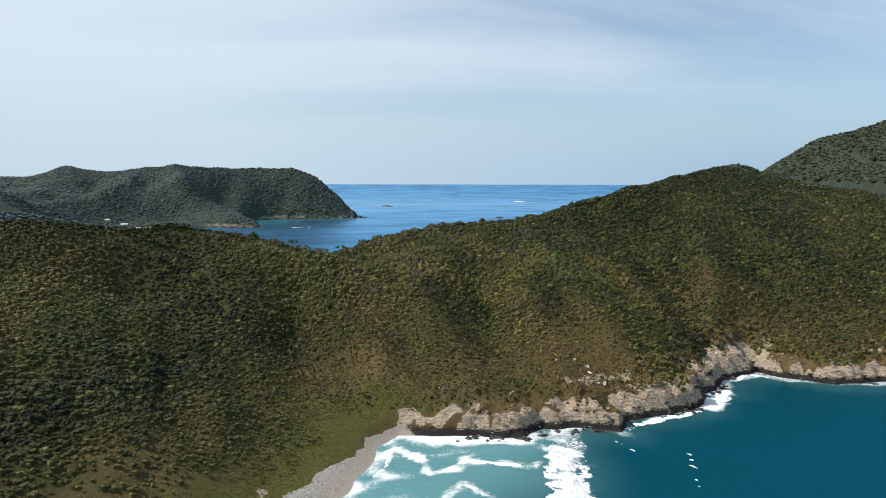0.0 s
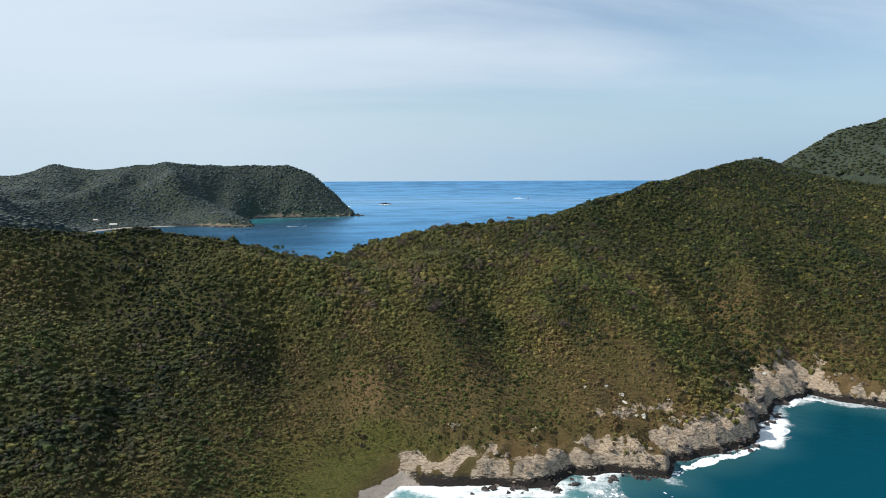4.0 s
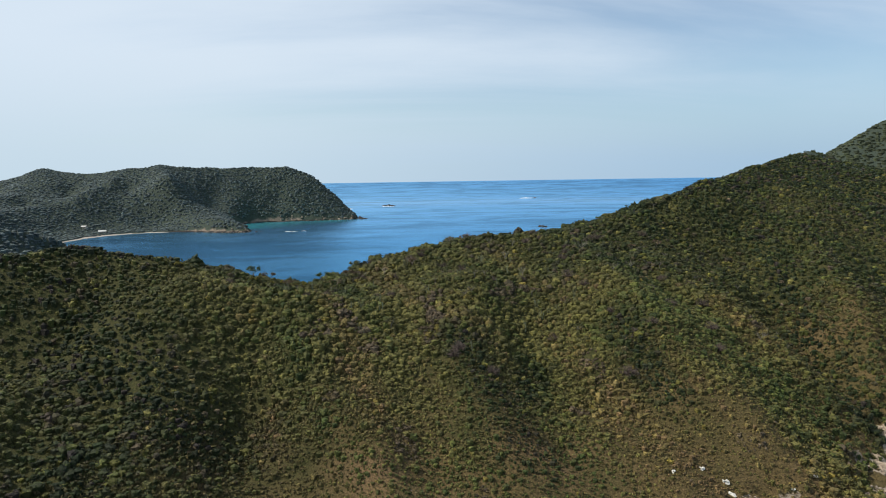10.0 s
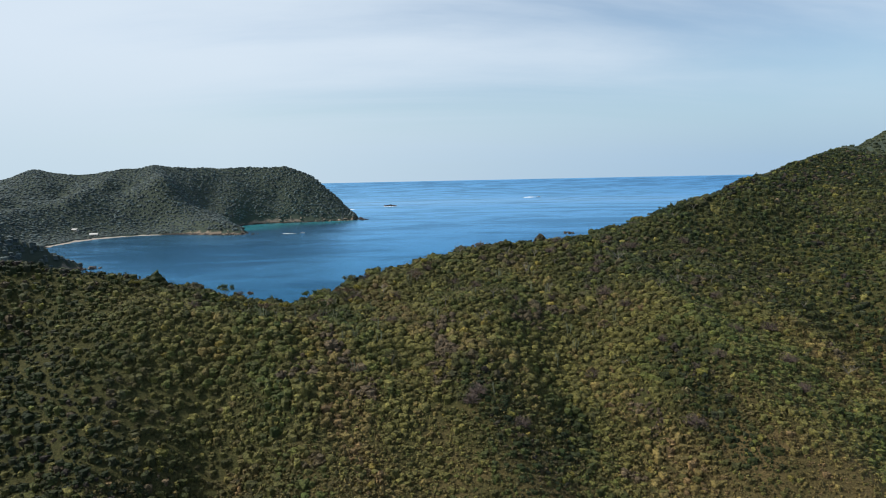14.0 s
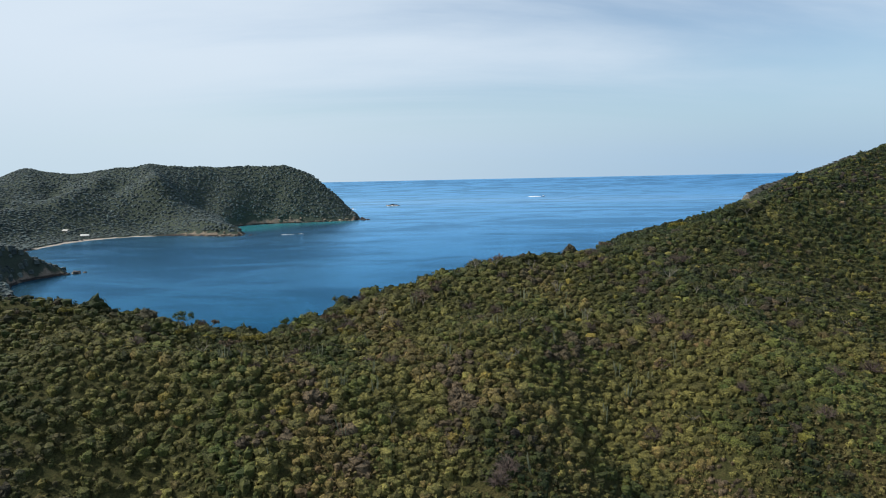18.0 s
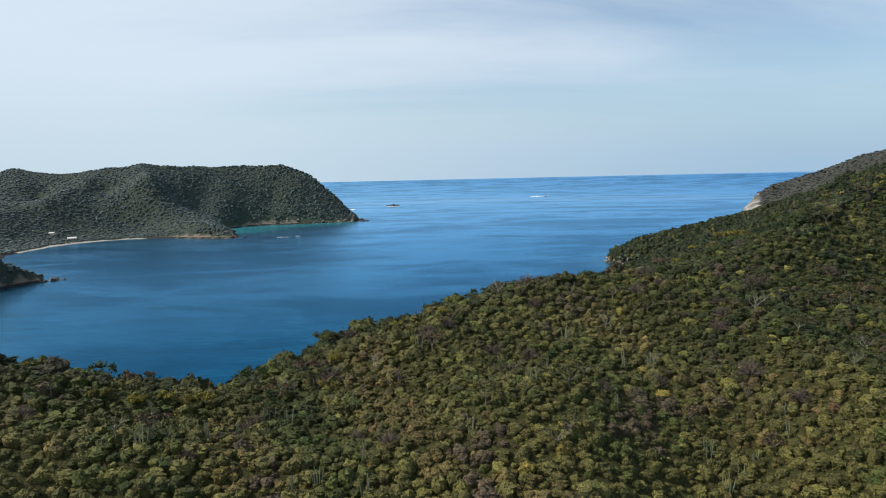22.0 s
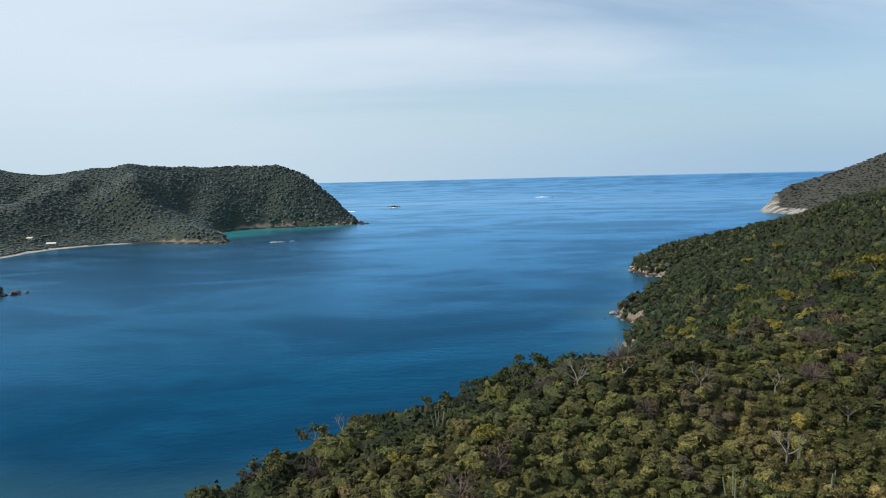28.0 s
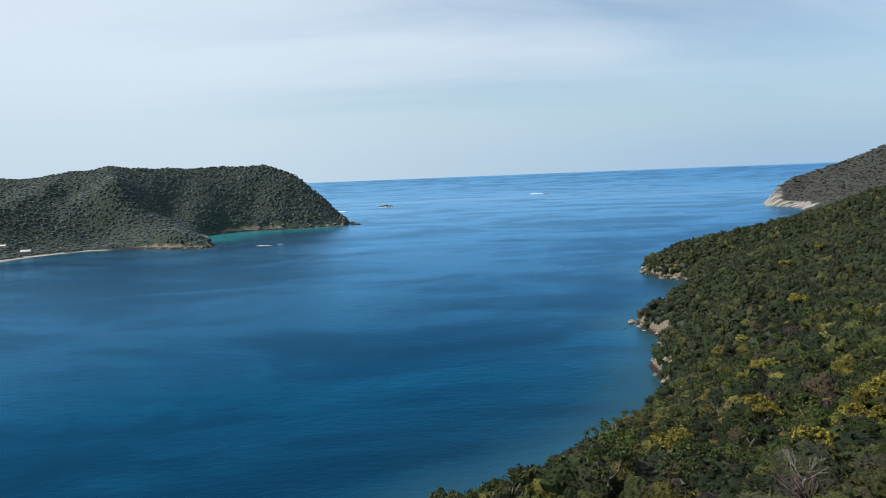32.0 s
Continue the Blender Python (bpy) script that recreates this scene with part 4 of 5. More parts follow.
GOLD_LEAF = crown_material("golden_flowers", (0.07, 0.066, 0.012), (0.165, 0.145, 0.022), (0.27, 0.22, 0.034))
RUST_LEAF = crown_material("rusty_dry_leaves", (0.055, 0.038, 0.022), (0.115, 0.078, 0.045), (0.19, 0.135, 0.085))
CACTUS = plain_material("pale_cactus_skin", [(0.3, (0.08, 0.095, 0.05)), (0.7, (0.18, 0.185, 0.12))], 3.0, bump_d=0.05)
DARK_ROCK = plain_material("dark_wet_rock", [(0.25, (0.020, 0.018, 0.018)), (0.55, (0.055, 0.046, 0.042)), (0.8, (0.12, 0.10, 0.088))], 0.7, rough=0.55, bump_d=0.25)
TAN_ROCK = plain_material("weathered_tan_rock", [(0.30, (0.07, 0.055, 0.044)), (0.5, (0.22, 0.175, 0.13)), (0.75, (0.38, 0.315, 0.245))], 1.1, bump_d=0.25)
WHITE_ROCK = plain_material("bleached_white_rock", [(0.25, (0.45, 0.42, 0.36)), (0.7, (0.72, 0.69, 0.62))], 1.1, bump_d=0.12)
FOAM = plain_material("sea_foam", [(0.24, (0.12, 0.30, 0.32)), (0.35, (0.52, 0.62, 0.64)), (0.44, (0.70, 0.73, 0.74)), (0.7, (0.80, 0.81, 0.82))], 0.9, rough=0.9, bump_d=0.3)


def tube(bm, p0, p1, r0, r1, sides=5):
    a, b = Vector(p0), Vector(p1)
    d = (b - a)
    q = d.to_track_quat("Z", "Y")
    rings = []
    for c, r in ((a, r0), (b, r1)):
        rings.append([bm.verts.new(c + q @ Vector((r * math.cos(2 * math.pi * i / sides), r * math.sin(2 * math.pi * i / sides), 0))) for i in range(sides)])
    for i in range(sides):
        bm.faces.new((rings[0][i], rings[0][(i + 1) % sides], rings[1][(i + 1) % sides], rings[1][i]))
    bm.faces.new(rings[1])
    bm.faces.new(rings[0][::-1])


def branching(bm, r, base, direction, length, radius, depth, ends, spread=0.75):
    mid = base + direction * length * 0.5 + Vector((r.uniform(-.06, .06), r.uniform(-.06, .06), 0)) * length
    tip = base + direction * length + Vector((r.uniform(-.1, .1), r.uniform(-.1, .1), r.uniform(-.05, .08))) * length
    tube(bm, base, mid, radius, radius * 0.82, 5 if depth > 1 else 4)
    tube(bm, mid, tip, radius * 0.82, radius * 0.6, 5 if depth > 1 else 4)
    if depth == 0:
        ends.append(tip)
        return
    for k in range(r.randint(2, 4)):
        nd = direction + Vector((r.uniform(-1, 1), r.uniform(-1, 1), r.uniform(-0.25, 0.6))) * spread
        nd.normalize()
        branching(bm, r, tip if k else mid.lerp(tip, 0.7), nd, length * r.uniform(0.55, 0.8), radius * 0.55, depth - 1, ends, spread)


class Dice:
    """A small seeded source of numbers."""
    def __init__(self, seed):
        self.r = random.Random(seed)

    def uniform(self, a, b):
        return self.r.uniform(a, b)

    def randint(self, a, b):
        return self.r.randrange(a, b)


def leaf_spray(bm, r, centre, size, count, leaf):
    for _ in range(count):
        d = Vector((r.r.gauss(0, 1), r.r.gauss(0, 1), abs(r.r.gauss(0, 0.8)) - 0.15)).normalized()
        c = centre + d * size * r.uniform(0.55, 1.1)
        nrm = (d + Vector((r.r.gauss(0, 0.6), r.r.gauss(0, 0.6), r.r.gauss(0, 0.6) + 0.3))).normalized()
        t1 = nrm.orthogonal().normalized()
        t1.rotate(Matrix.Rotation(r.uniform(0, 6.28), 3, nrm))
        t2 = nrm.cross(t1)
        s_ = leaf * r.uniform(0.6, 1.4)
        bm.faces.new([bm.verts.new(c + v) for v in (t1 * s_, t2 * s_ * 0.65, -t1 * s_, -t2 * s_ * 0.65)])


def make_tree(name, seed, height, leaf_mat, bark, label, category, group, depth=3, spray=0.62, count=26, leaf=0.20, trunk_part="trunk"):
    """A tree about one metre wide for each metre of height; base at the origin."""
    r = Dice(seed)
    root = empty(name, label, category, group)
    bm, ends = bmesh.new(), []
    base = Vector((0, 0, -0.4))
    fork = Vector((r.uniform(-.2, .2), r.uniform(-.2, .2), height * 0.30))
    tube(bm, base, fork, 0.030 * height, 0.024 * height, 7)
    for k in range(4):
        a = 2 * math.pi * (k + r.uniform(0, 0.6)) / 4
        d = Vector((math.cos(a), math.sin(a), r.uniform(0.55, 1.1))).normalized()
        branching(bm, r, fork, d, height * r.uniform(0.24, 0.32), 0.017 * height, depth - 1, ends)
    part(trunk_part, bm, bark, root)
    if leaf_mat is not None:
        bm = bmesh.new()
        for e in ends:
            leaf_spray(bm, r, e, spray * height / 5 * r.uniform(0.8, 1.3), count, leaf * height / 5)
        part("crown", bm, leaf_mat, root)
    return root


def stand(ob, x, y, scale, turn, sink=0.1):
    ob.matrix_basis = Matrix.Translation((x, y, ground_z(x, y) - sink)) @ Matrix.Rotation(turn, 4, "Z") @ Matrix.Scale(scale, 4)


def plant_all(protos, spots, seed, lo=0.85, hi=1.25):
    """Set the first trees down and copies of them on the other spots."""
    r = Dice(seed)
    for k, (x, y) in enumerate(spots):
        p = protos[k % len(protos)]
        turn, sc = r.uniform(0, 6.28), r.uniform(lo, hi)
        m = Matrix.Translation((x, y, ground_z(x, y) - 0.1)) @ Matrix.Rotation(turn, 4, "Z") @ Matrix.Scale(sc, 4)
        if k < len(protos):
            p.matrix_basis = m
        else:
            keep = p.scale.copy()
            p.scale = (1, 1, 1)
            copy_thing(p, m)
            p.scale = keep


def random_spots(n, box, seed, gap=4.0, test=None):
    r = Dice(seed)
    out, tries = [], 0
    while len(out) < n and tries < n * 60:
        tries += 1
        x, y = r.uniform(box[0], box[1]), r.uniform(box[2], box[3])
        h, s, b = terrain(np.array([x]), np.array([y]))
        if s[0] < 7 or (test and not test(x, y)):
            continue
        if all((x - p) ** 2 + (y - q) ** 2 > gap * gap for p, q in out):
            out.append((x, y))
    return out


# ---- trees on the crest and the bay side ----
green = [make_tree("broadleaf_tree", 100 + k, 5.2, GREEN_LEAF, BARK, "dark green broadleaf tree in dense hillside scrub", "tree", "trees on the bay slope") for k in range(5)]
plant_all(green, [(-33, 402), (-29, 391), (-60, 392)] + random_spots(100, (0, 150, 450, 610), 5, 5.0, lambda x, y: y > 452 + 0.5 * (x - 60)), 6)
olive = [make_tree("olive_tree", 120 + k, 4.6, OLIVE_LEAF, BARK, "olive-green small tree with open crown on the slope", "tree", "trees on the bay slope", count=20) for k in range(4)]
plant_all(olive, random_spots(70, (-70, 150, 350, 600), 8, 6.0), 9)
gold = [make_tree("yellow_flowering_tree", 140 + k, 5.4, GOLD_LEAF, BARK, "tree with golden-yellow blossom above green scrub", "tree", "yellow flowering trees", count=64, spray=0.86) for k in range(3)]
low_gold = [make_tree("yellow_flowering_shrub", 145 + k, 3.0, GOLD_LEAF, BARK, "low spreading shrub with golden-yellow blossom on the crest", "shrub", "yellow flowering shrubs", count=70, spray=1.0) for k in range(3)]
plant_all(gold, [(93, 550), (80, 493), (72, 513), (93, 501), (84, 494), (210, 732), (225, 723), (117, 622), (120, 499), (121, 512), (86, 498), (76, 490), (98, 556), (110, 520), (60, 476), (130, 560), (48, 505), (104, 590), (160, 640)], 11, 0.9, 1.4)
plant_all(low_gold, [(-41, 393), (-53, 389), (-48, 391), (-59, 388), (-88, 387), (-17, 407), (22, 450), (26, 444), (-3, 415), (24, 462), (25, 437), (8, 416), (-44, 392)], 21, 0.85, 1.15)
rust = [make_tree("rusty_dry_tree", 150 + k, 4.6, RUST_LEAF, BARK, "small tree with rusty dry foliage on the crest", "tree", "dry trees on the crest", count=18) for k in range(3)]
plant_all(rust, [(-27, 395), (9, 413), (-20, 404), (5, 404), (30, 430), (70, 440)] + random_spots(18, (-80, 130, 350, 560), 14, 9.0), 12, 0.7, 1.1)
bare = [make_tree("bare_tree", 160 + k, 4.8, None, PALE_BARK, "leafless grey tree with pale forked branches", "tree", "bare trees", depth=4) for k in range(4)]
plant_all(bare, [(70, 529), (34, 441), (23, 429), (42, 430), (-17, 402), (-27, 398), (-25, 396), (57, 476), (47, 416), (52, 398)] + random_spots(14, (-60, 140, 350, 570), 15, 8.0), 16, 0.8, 1.15)


def twig_bush(seed):
    r = Dice(seed)
    root = empty("leafless_shrub", "domed leafless shrub of purple-brown twigs", "shrub", "leafless shrubs")
    bm = bmesh.new()
    for _ in range(90):
        d = Vector((r.r.gauss(0, 1), r.r.gauss(0, 1), abs(r.r.gauss(0, 0.9)) + 0.15)).normalized()
        a = d * r.uniform(0.15, 0.7) + Vector((0, 0, 0.3))
        b = d * r.uniform(1.5, 2.2) + Vector((r.uniform(-.4, .4), r.uniform(-.4, .4), r.uniform(0.1, .5)))
        tube(bm, a, b, 0.055, 0.02, 3)
    for _ in range(120):
        d = Vector((r.r.gauss(0, 1), r.r.gauss(0, 1), abs(r.r.gauss(0, 0.9)) + 0.1)).normalized()
        c = d * r.uniform(1.2, 2.1) + Vector((0, 0, 0.35))
        e = c + Vector((r.r.gauss(0, .35), r.r.gauss(0, .35), r.r.gauss(0.1, .3)))
        tube(bm, c, e, 0.035, 0.015, 3)
    part("crown", bm, TWIG, root)
    return root


shrubs = [twig_bush(180 + k) for k in range(4)]
plant_all(shrubs, [(60, 431), (76, 419), (72, 410), (75, 414), (31, 423), (67, 432), (92, 433), (4, 408), (-31, 384), (-29, 386), (-3, 395), (-17, 401), (78, 359), (75, 329), (17, 335), (29, 328), (19, 337), (9, 412), (18, 402), (-10, 377), (60, 470), (80, 520)] + random_spots(48, (-90, 130, 335, 520), 17, 5.0), 18, 0.8, 1.6)


def cactus(seed):
    r = Dice(seed)
    root = empty("columnar_cactus", "clump of pale grey-green columnar cactus stems", "cactus", "columnar cacti")
    for k in range(r.randint(3, 7)):
        bm = bmesh.new()
        x, y = r.uniform(-.7, .7), r.uniform(-.7, .7)
        h = r.uniform(2.4, 4.6)
        lean = Vector((x * 0.25, y * 0.25, 1)).normalized()
        sides, rows = 10, 6
        rings = []
        for j in range(rows + 1):
            t = j / rows
            rad = 0.10 * (1 if t < 0.9 else 0.55)
            c = Vector((x, y, -0.3)) + lean * h * t
            rings.append([bm.verts.new(c + Vector((math.cos(2 * math.pi * i / sides), math.sin(2 * math.pi * i / sides), 0)) * rad * (1.0 if i % 2 else 0.78)) for i in range(sides)])
        for j in range(rows):
            for i in range(sides):
                bm.faces.new((rings[j][i], rings[j][(i + 1) % sides], rings[j + 1][(i + 1) % sides], rings[j + 1][i]))
        bm.faces.new(rings[-1])
        part("stem", bm, CACTUS, root)
    return root


cacti = [cactus(200 + k) for k in range(4)]
plant_all(cacti, [(47, 414), (51, 398), (18, 393), (46, 397), (-8, 367), (46, 361), (53, 367), (24, 337), (-33, 368), (-32, 382), (53, 374), (-23, 383), (38, 379), (57, 370), (35, 406), (28, 396), (64, 400), (10, 372), (-15, 362), (70, 380)] + random_spots(14, (-60, 100, 335, 430), 19, 7.0), 20, 0.8, 1.1)


# ---- rocks ----
def rock_mesh(name, seed, mat, flat=0.7):
    r = Dice(seed)
    bm = bmesh.new()
    bmesh.ops.create_icosphere(bm, subdivisions=2, radius=1)
    off = Vector((r.uniform(0, 50), r.uniform(0, 50), r.uniform(0, 50)))
    for v in bm.verts:
        n1 = noise.noise(v.co * 1.1 + off)
        n2 = noise.cell(v.co * 1.6 + off)
        n3 = noise.noise(v.co * 3.1 + off)
        v.co *= 0.9 + 0.5 * n1 + 0.28 * (n2 - 0.5) + 0.2 * n3
        v.co.z *= flat
        v.co.z = max(v.co.z, -0.45)
    me = bpy.data.meshes.new(name)
    bm.to_mesh(me)
    bm.free()
    me.materials.append(mat)
    return me


def rocks(name, meshes, spots, label, group, category="boulder"):
    r = Dice(len(spots) + 3)
    for k, (x, y, size) in enumerate(spots):
        ob = new(name, meshes[k % len(meshes)])
        z = max(ground_z(x, y), -0.4)
        ob.matrix_basis = Matrix.Translation((x, y, z + 0.12 * size)) @ Euler((r.uniform(-.3, .3), r.uniform(-.3, .3), r.uniform(0, 6.28))).to_matrix().to_4x4() @ Matrix.Diagonal((size * r.uniform(.8, 1.3), size, size * r.uniform(.7, 1.1), 1))
        tagged(ob, label, category, group)


def along(pts, n, off0, off1, s0, s1, seed):
    """Spots strewn along a line, with sizes."""
    r = Dice(seed)
    out = []
    for _ in range(n):
        i = r.randint(0, len(pts) - 1)
        t = r.uniform(0, 1)
        (ax, ay), (bx, by) = pts[i], pts[i + 1]
        l_ = math.hypot(bx - ax, by - ay)
        o = r.uniform(off0, off1)
        out.append((ax + (bx - ax) * t - (by - ay) / l_ * o, ay + (by - ay) * t + (bx - ax) / l_ * o, s0 + (s1 - s0) * r.uniform(0, 1) ** 2))
    return out


dark = [rock_mesh("shore_boulder", 300 + k, DARK_ROCK) for k in range(6)]
tan = [rock_mesh("cliff_boulder", 320 + k, TAN_ROCK) for k in range(5)]
white = [rock_mesh("white_boulder", 340 + k, WHITE_ROCK) for k in range(4)]
south_rocks = COAST_SOUTH[9:26]
rocks("shore_boulder", dark, along(south_rocks, 190, -2.8, 1.4, 0.5, 2.1, 31), "dark wet boulder at the foot of the sea cliff", "boulders along the surf")
rocks("shore_boulder", dark, [(70.3, 249.5, 1.6), (24, 245, 1.2), (36, 244, 1.4), (40, 243.5, 1.2), (137, 284, 3.4), (139, 290, 3.6), (134, 280, 2.8), (143, 296, 3.0), (150, 301, 3.2)], "dark wet boulder at the foot of the sea cliff", "boulders along the surf")
rocks("cliff_boulder", tan, along(south_rocks, 240, 1.5, 10, 0.35, 1.3, 32), "weathered tan boulder on the eroded bank", "boulders on the bank")
rocks("white_boulder", white, [(82, 291, .9), (87, 284, 1.3), (87, 287.3, 1.2), (91.5, 276, 1.1), (89, 276, .8), (155, 322.5, 1.5), (166, 326, 1.2), (73, 289, .7), (158, 325, 1.0), (95, 279, 0.7), (160, 322, 0.9), (84, 281, .6), (112, 287, .8), (104, 284, .7)],
      "bleached white boulder lying on dry grass", "white boulders on the slope")
cape_line = [(238, 1016), (225, 980), (228, 950), (241, 938)]
cape2_line = [(150, 800), (143, 788), (146, 752), (135, 720), (121, 697), (117, 667), (101, 632)]
rocks("bay_boulder", tan, along(cape_line, 34, -2, 5, 1.2, 3.6, 33) + along(cape2_line, 60, -2.5, 4, 0.7, 2.6, 34), "pale grey boulder on the bay's rocky shore", "boulders along the bay")
rocks("bay_boulder", dark, along(cape2_line, 26, -6, 0, 0.5, 1.3, 35) + [(134, 776, 1.2), (130, 781, 1.0)], "dark boulder awash at the bay's rocky shore", "boulders along the bay")
head_line = [(-300, 1738), (-210, 1752), (-140, 1768), (-106, 1800)]
point_line = [(-350, 1430), (-308, 1418), (-293, 1432)]
rocks("headland_rock", tan, along(head_line, 60, -3, 5, 1.6, 4.2, 36) + along(point_line, 26, -3, 4, 1.4, 3.4, 37), "pinkish rock at the foot of the far headland", "rocks round the headland")
rocks("headland_rock", dark, [(-96, 1783, 7), (-88, 1795, 5), (-99, 1805, 9), (-280, 1424, 4), (-272, 1427, 3), (-368, 966, 5), (-362, 972, 3), (-376, 960, 5), (-372, 970, 4)], "dark rock off the tip of a point", "rocks round the headland")
rocks("islet_rock", dark, [(-52, 2540, 9), (-38, 2545, 13), (-24, 2538, 8), (-60, 2546, 6), (-168, 2352, 5)], "low dark islet rock ringed by surf", "islet rocks", "islet")


# ---- surf ----
def breaker(line, width, height, seed, label="foaming white breaker rolling to the beach"):
    """A lumpy ridge of foam that dips under the water at its ragged edges."""
    pts = [Vector((*p, 0)) for p in line]
    cum = [0.0]
    for a, b in zip(pts, pts[1:]):
        cum.append(cum[-1] + (b - a).length)
    n, m = max(8, int(cum[-1] / 0.4)), max(10, int(width / 0.4))
    bm = bmesh.new()
    grid_v = []
    for i in range(n + 1):
        d = cum[-1] * i / n
        k = max(j for j in range(len(pts) - 1) if cum[j] <= d + 1e-6)
        a, b = pts[k], pts[k + 1]
        c = a.lerp(b, (d - cum[k]) / (cum[k + 1] - cum[k]))
        t = (b - a).normalized()
        side = Vector((-t.y, t.x, 0))
        endf = min(1, 2.6 * i / n, 2.6 * (n - i) / n) ** 0.6
        row = []
        for j in range(m + 1):
            u = j / m
            q = c + side * (u - 0.5) * width
            prof = (1 - abs(2 * u - 1)) ** 0.8 * endf
            front = 1.5 if u < 0.3 else 1.0
            nz = noise.fractal(Vector((q.x * 0.16 + seed, q.y * 0.16, 0)), 0.9, 2.1, 5)
            nf = noise.noise(Vector((q.x * 1.1, q.y * 1.1, seed)))
            z = height * (prof * (0.6 + 0.25 * front) + 0.8 * nz * (0.35 + prof) + (0.22 if width > 3 else 0.75) * nf * (0.3 + prof) - 0.38)
            row.append(bm.verts.new((q.x, q.y, z)))
        grid_v.append(row)
    for i in range(n):
        for j in range(m):
            bm.faces.new((grid_v[i][j], grid_v[i + 1][j], grid_v[i + 1][j + 1], grid_v[i][j + 1]))
    me = bpy.data.meshes.new("breaking_wave")
    bm.to_mesh(me)
    bm.free()
    me.materials.append(FOAM)
    me.polygons.foreach_set("use_smooth", np.ones(len(me.polygons), bool))
    return tagged(new("breaking_wave", me), label, "wave", "breakers in the cove")


breaker([(70, 251), (64, 236), (60, 218), (54, 190), (48, 170)], 19, 1.3, 1, "wide white breaker foaming along the rocks")
breaker([(-3, 234), (0.5, 239), (9, 230)], 3.4, 0.5, 2)
breaker([(10, 227), (12, 217), (20, 221)], 3.4, 0.5, 3)
breaker([(21, 219), (25, 227), (36, 224), (49, 221)], 4.2, 0.5, 4)
breaker([(17, 201), (23, 209), (31, 199)], 3.8, 0.5, 5)
breaker([(24, 243), (36, 242), (51, 244)], 3.4, 0.6, 6)
breaker([(-8, 214), (-3, 224), (-1, 236)], 2.2, 0.35, 10, "thin line of foam washing up the beach")
for k, (cx, cy, cl) in enumerate([(85.5, 239.5, 4), (88.5, 232, 3), (107.9, 227, 2.5), (106.6, 222, 2.5), (104.6, 217, 3.5), (101, 207, 2.5), (99.8, 202, 3)]):
    breaker([(cx - 0.25 * cl, cy + 0.45 * cl), (cx + 0.1 * cl, cy), (cx + 0.3 * cl, cy - 0.55 * cl)], 1.1, 0.34, 40 + k, "small whitecap breaking in the cove")
breaker([(140, 274), (150, 287), (158, 294)], 9, 0.9, 12, "white surf bursting against dark rocks")
breaker([(88, 249), (100, 258), (118, 265), (134, 272)], 6, 0.8, 13, "white surf bursting against dark rocks")
breaker([(168, 310), (182, 324), (194, 314)], 5, 0.7, 14, "white surf bursting against dark rocks")
breaker([(-66, 2530), (-40, 2528), (-12, 2530)], 14, 2.0, 15, "surf round a low islet")
breaker([(-190, 2352), (-150, 2350)], 12, 2.0, 16, "surf on a rock awash")


# ---- boats and beach houses ----
WHITE_PAINT = plain_material("white_gelcoat", [(0.3, (0.70, 0.71, 0.72)), (0.7, (0.82, 0.82, 0.82))], 2.0, rough=0.35, bump_d=0.005)
DARK_GLASS = plain_material("tinted_window", [(0.3, (0.02, 0.025, 0.03)), (0.7, (0.04, 0.045, 0.05))], 2.0, rough=0.15, bump_d=0.001)
ROOF = plain_material("pale_sheet_roof", [(0.3, (0.36, 0.35, 0.33)), (0.7, (0.50, 0.49, 0.46))], 1.5, rough=0.6, bump_d=0.02)
WALL = plain_material("cream_plaster", [(0.3, (0.42, 0.38, 0.31)), (0.7, (0.58, 0.53, 0.45))], 1.2, bump_d=0.01)
WOOD = plain_material("brown_timber", [(0.3, (0.10, 0.06, 0.035)), (0.7, (0.20, 0.13, 0.08))], 3.0, bump_d=0.01)


def box(bm, x0, y0, z0, x1, y1, z1, bevel=0.03):
    r = bmesh.ops.create_cube(bm, size=1)
    for v in r["verts"]:
        v.co = Vector(((x0 + x1) / 2 + v.co.x * (x1 - x0), (y0 + y1) / 2 + v.co.y * (y1 - y0), (z0 + z1) / 2 + v.co.z * (z1 - z0)))
    bmesh.ops.bevel(bm, geom=list({e for v in r["verts"] for e in v.link_edges}), offset=bevel, segments=1, affect="EDGES")


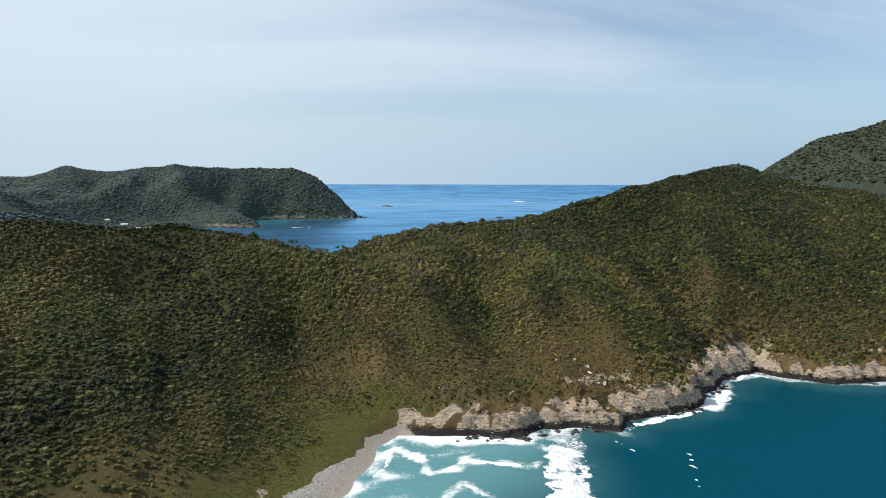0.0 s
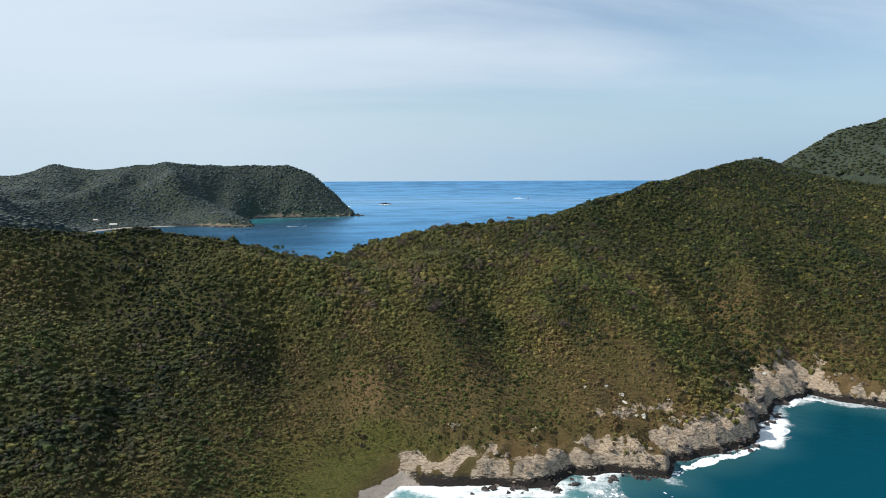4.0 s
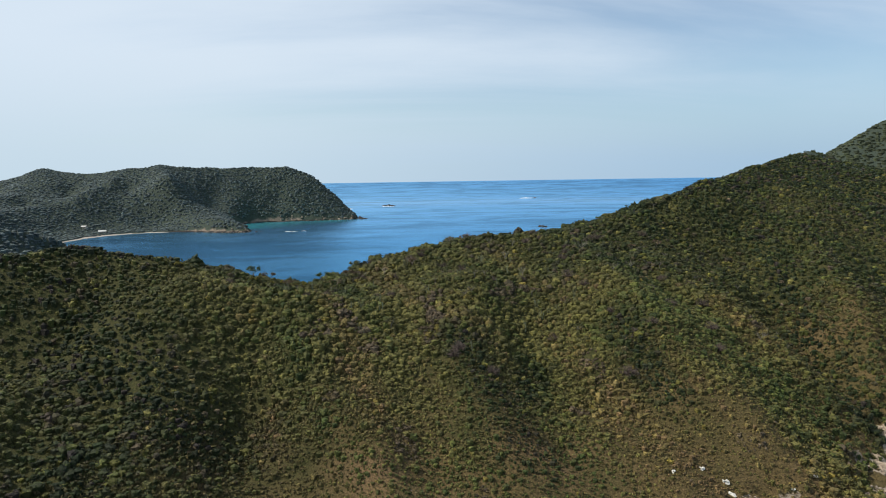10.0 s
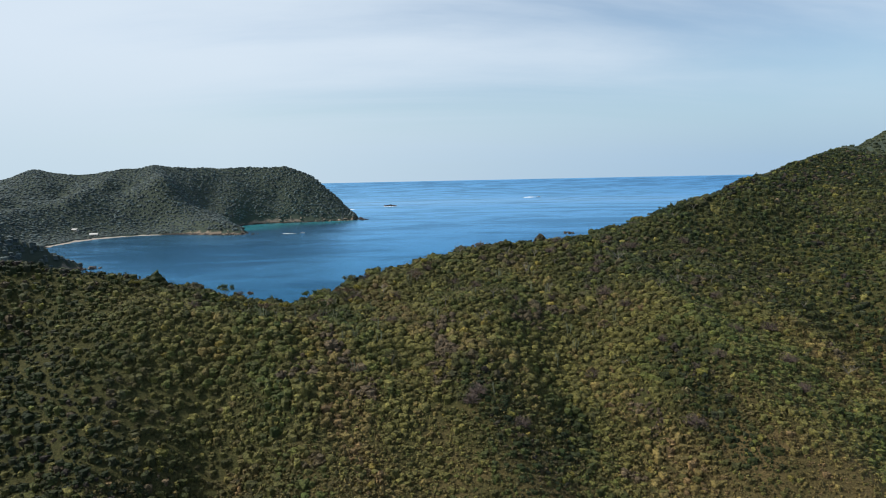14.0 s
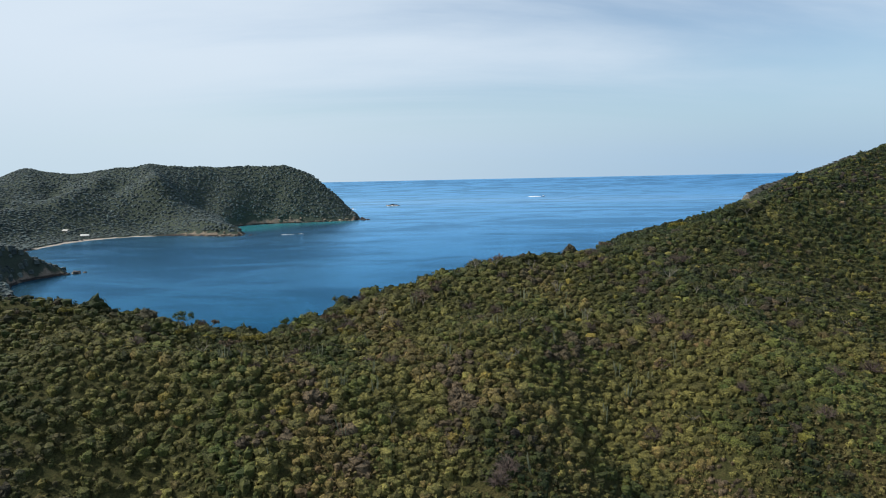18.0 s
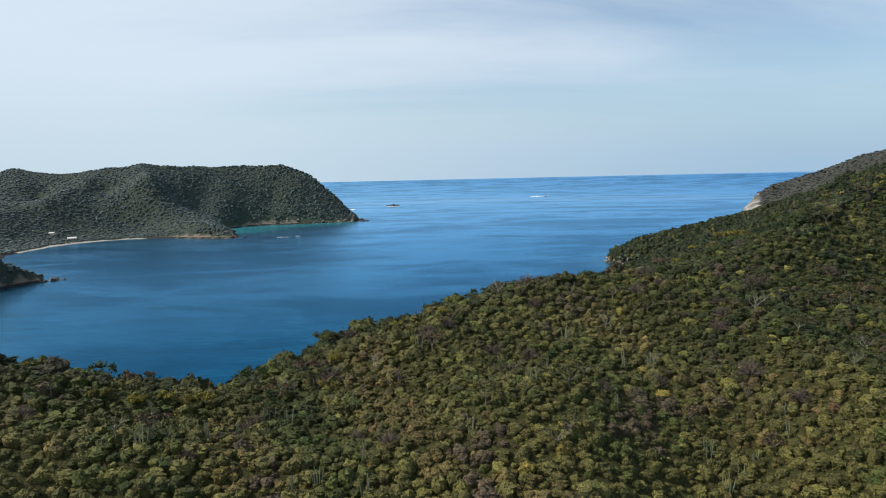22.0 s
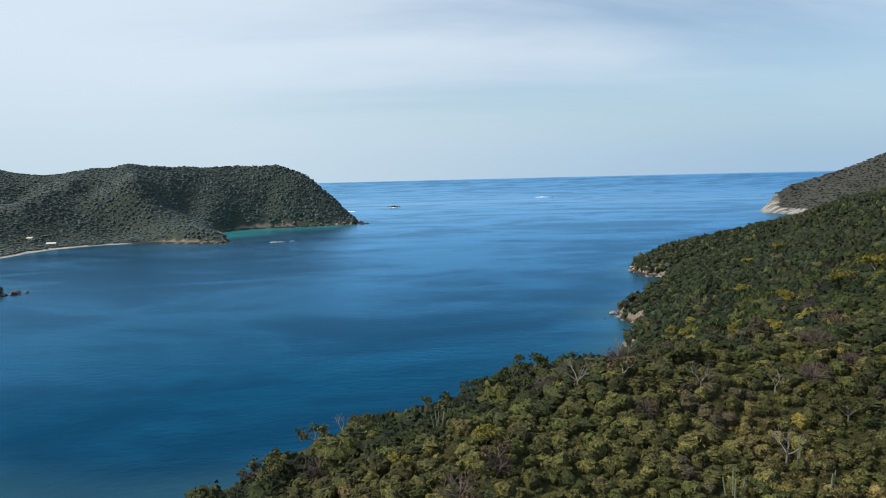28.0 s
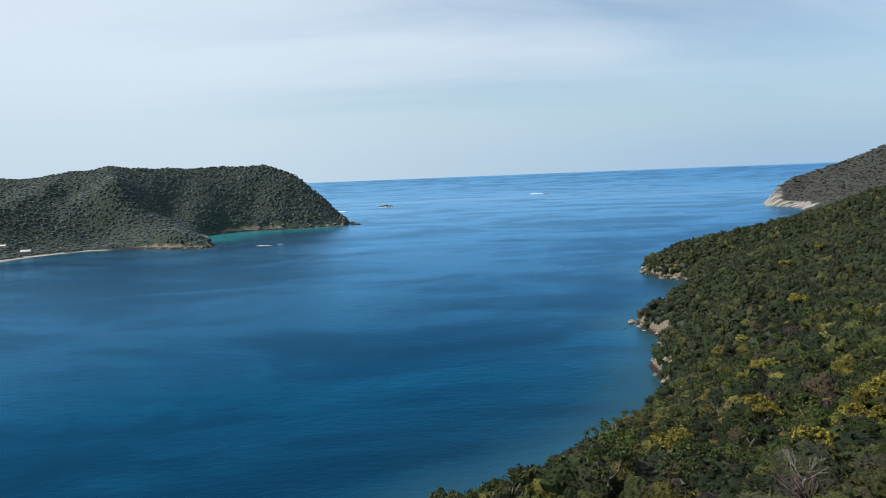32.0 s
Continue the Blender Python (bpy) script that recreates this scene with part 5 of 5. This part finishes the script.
def boat(x, y, z, turn, length, label):
    root = empty("motorboat", label, "boat")
    L, W = length, length * 0.27
    bm = bmesh.new()
    rings = []
    for i in range(9):
        t = i / 8
        w = W / 2 * (1 - max(0, (t - 0.45) / 0.55) ** 2.2)
        zt = 0.11 * L * (0.85 + 0.4 * t * t)
        px = (t - 0.5) * L
        rings.append([bm.verts.new(p) for p in ((px, -w, zt), (px, -w * 0.75, 0.02 * L), (px, 0, -0.04 * L), (px, w * 0.75, 0.02 * L), (px, w, zt))])
    for a, b in zip(rings, rings[1:]):
        for j in range(4):
            bm.faces.new((a[j], b[j], b[j + 1], a[j + 1]))
        bm.faces.new((a[4], b[4], b[0], a[0]))
    bm.faces.new(rings[0])
    part("hull", bm, WHITE_PAINT, root)
    bm = bmesh.new()
    box(bm, -0.12 * L, -0.09 * L, 0.09 * L, 0.16 * L, 0.09 * L, 0.22 * L, 0.02 * L)
    cabin = part("cabin", bm, WHITE_PAINT, root)
    bm = bmesh.new()
    box(bm, 0.162 * L, -0.075 * L, 0.15 * L, 0.17 * L, 0.075 * L, 0.205 * L, 0.002)
    part("windscreen", bm, DARK_GLASS, cabin)
    bm = bmesh.new()
    box(bm, -0.56 * L, -0.04 * L, 0.03 * L, -0.49 * L, 0.04 * L, 0.16 * L, 0.01 * L)
    part("outboard_motor", bm, DARK_GLASS, root)
    root.matrix_basis = Matrix.Translation((x, y, z)) @ Matrix.Rotation(turn, 4, "Z")
    return root


boat(-188, 1419, 0.2, radians(-5), 9, "small white motorboat crossing the calm bay")
breaker([(-230, 1421), (-194, 1420)], 6, 0.5, 17, "white wake trailing behind a motorboat")
boat(618, 3110, 2.3, radians(5), 16, "white motorboat under way on the open sea")
wake = breaker([(545, 3108), (606, 3110)], 16, 2.2, 18, "white wake trailing behind a motorboat")
wake.location.z = 2.0


def house(x, y, turn, w, d, h, label):
    root = empty("beach_house", label, "house")
    bm = bmesh.new()
    box(bm, -w / 2, -d / 2, -0.5, w / 2, d / 2, h, 0.02)
    wall = part("wall", bm, WALL, root)
    bm = bmesh.new()
    o = 0.7
    prof = [(-d / 2 - o, h - 0.2), (0, h + 0.32 * d), (d / 2 + o, h - 0.2), (d / 2 + o, h - 0.05), (0, h + 0.32 * d + 0.18), (-d / 2 - o, h - 0.05)]
    ends = [[bm.verts.new((sx * (w / 2 + o), py, pz)) for py, pz in prof] for sx in (-1, 1)]
    for i in range(6):
        bm.faces.new((ends[0][i], ends[0][(i + 1) % 6], ends[1][(i + 1) % 6], ends[1][i]))
    bm.faces.new(ends[0][::-1])
    bm.faces.new(ends[1])
    part("roof", bm, ROOF, root, "pale sheet-metal gable roof")
    bm = bmesh.new()
    box(bm, -0.5, -d / 2 - 0.06, 0, 0.5, -d / 2 + 0.02, 2.1, 0.01)
    part("door", bm, WOOD, root, "brown timber door")
    for wx in (-w * 0.3, w * 0.3):
        bm = bmesh.new()
        box(bm, wx - 0.7, -d / 2 - 0.05, 0.9, wx + 0.7, -d / 2 + 0.02, 2.1, 0.01)
        win = part("window", bm, WOOD, root)
        bm = bmesh.new()
        box(bm, wx - 0.6, -d / 2 - 0.07, 1.0, wx + 0.6, -d / 2 - 0.045, 2.0, 0.005)
        part("pane", bm, DARK_GLASS, win)
    root.matrix_basis = Matrix.Translation((x, y, ground_z(x, y))) @ Matrix.Rotation(turn, 4, "Z")
    return root


house(-572, 1425, radians(12), 13, 7, 3.2, "cream beach house with a pale metal roof among trees")
house(-612, 1440, radians(-20), 11, 6, 3.0, "small beach house with a pale metal roof under trees")
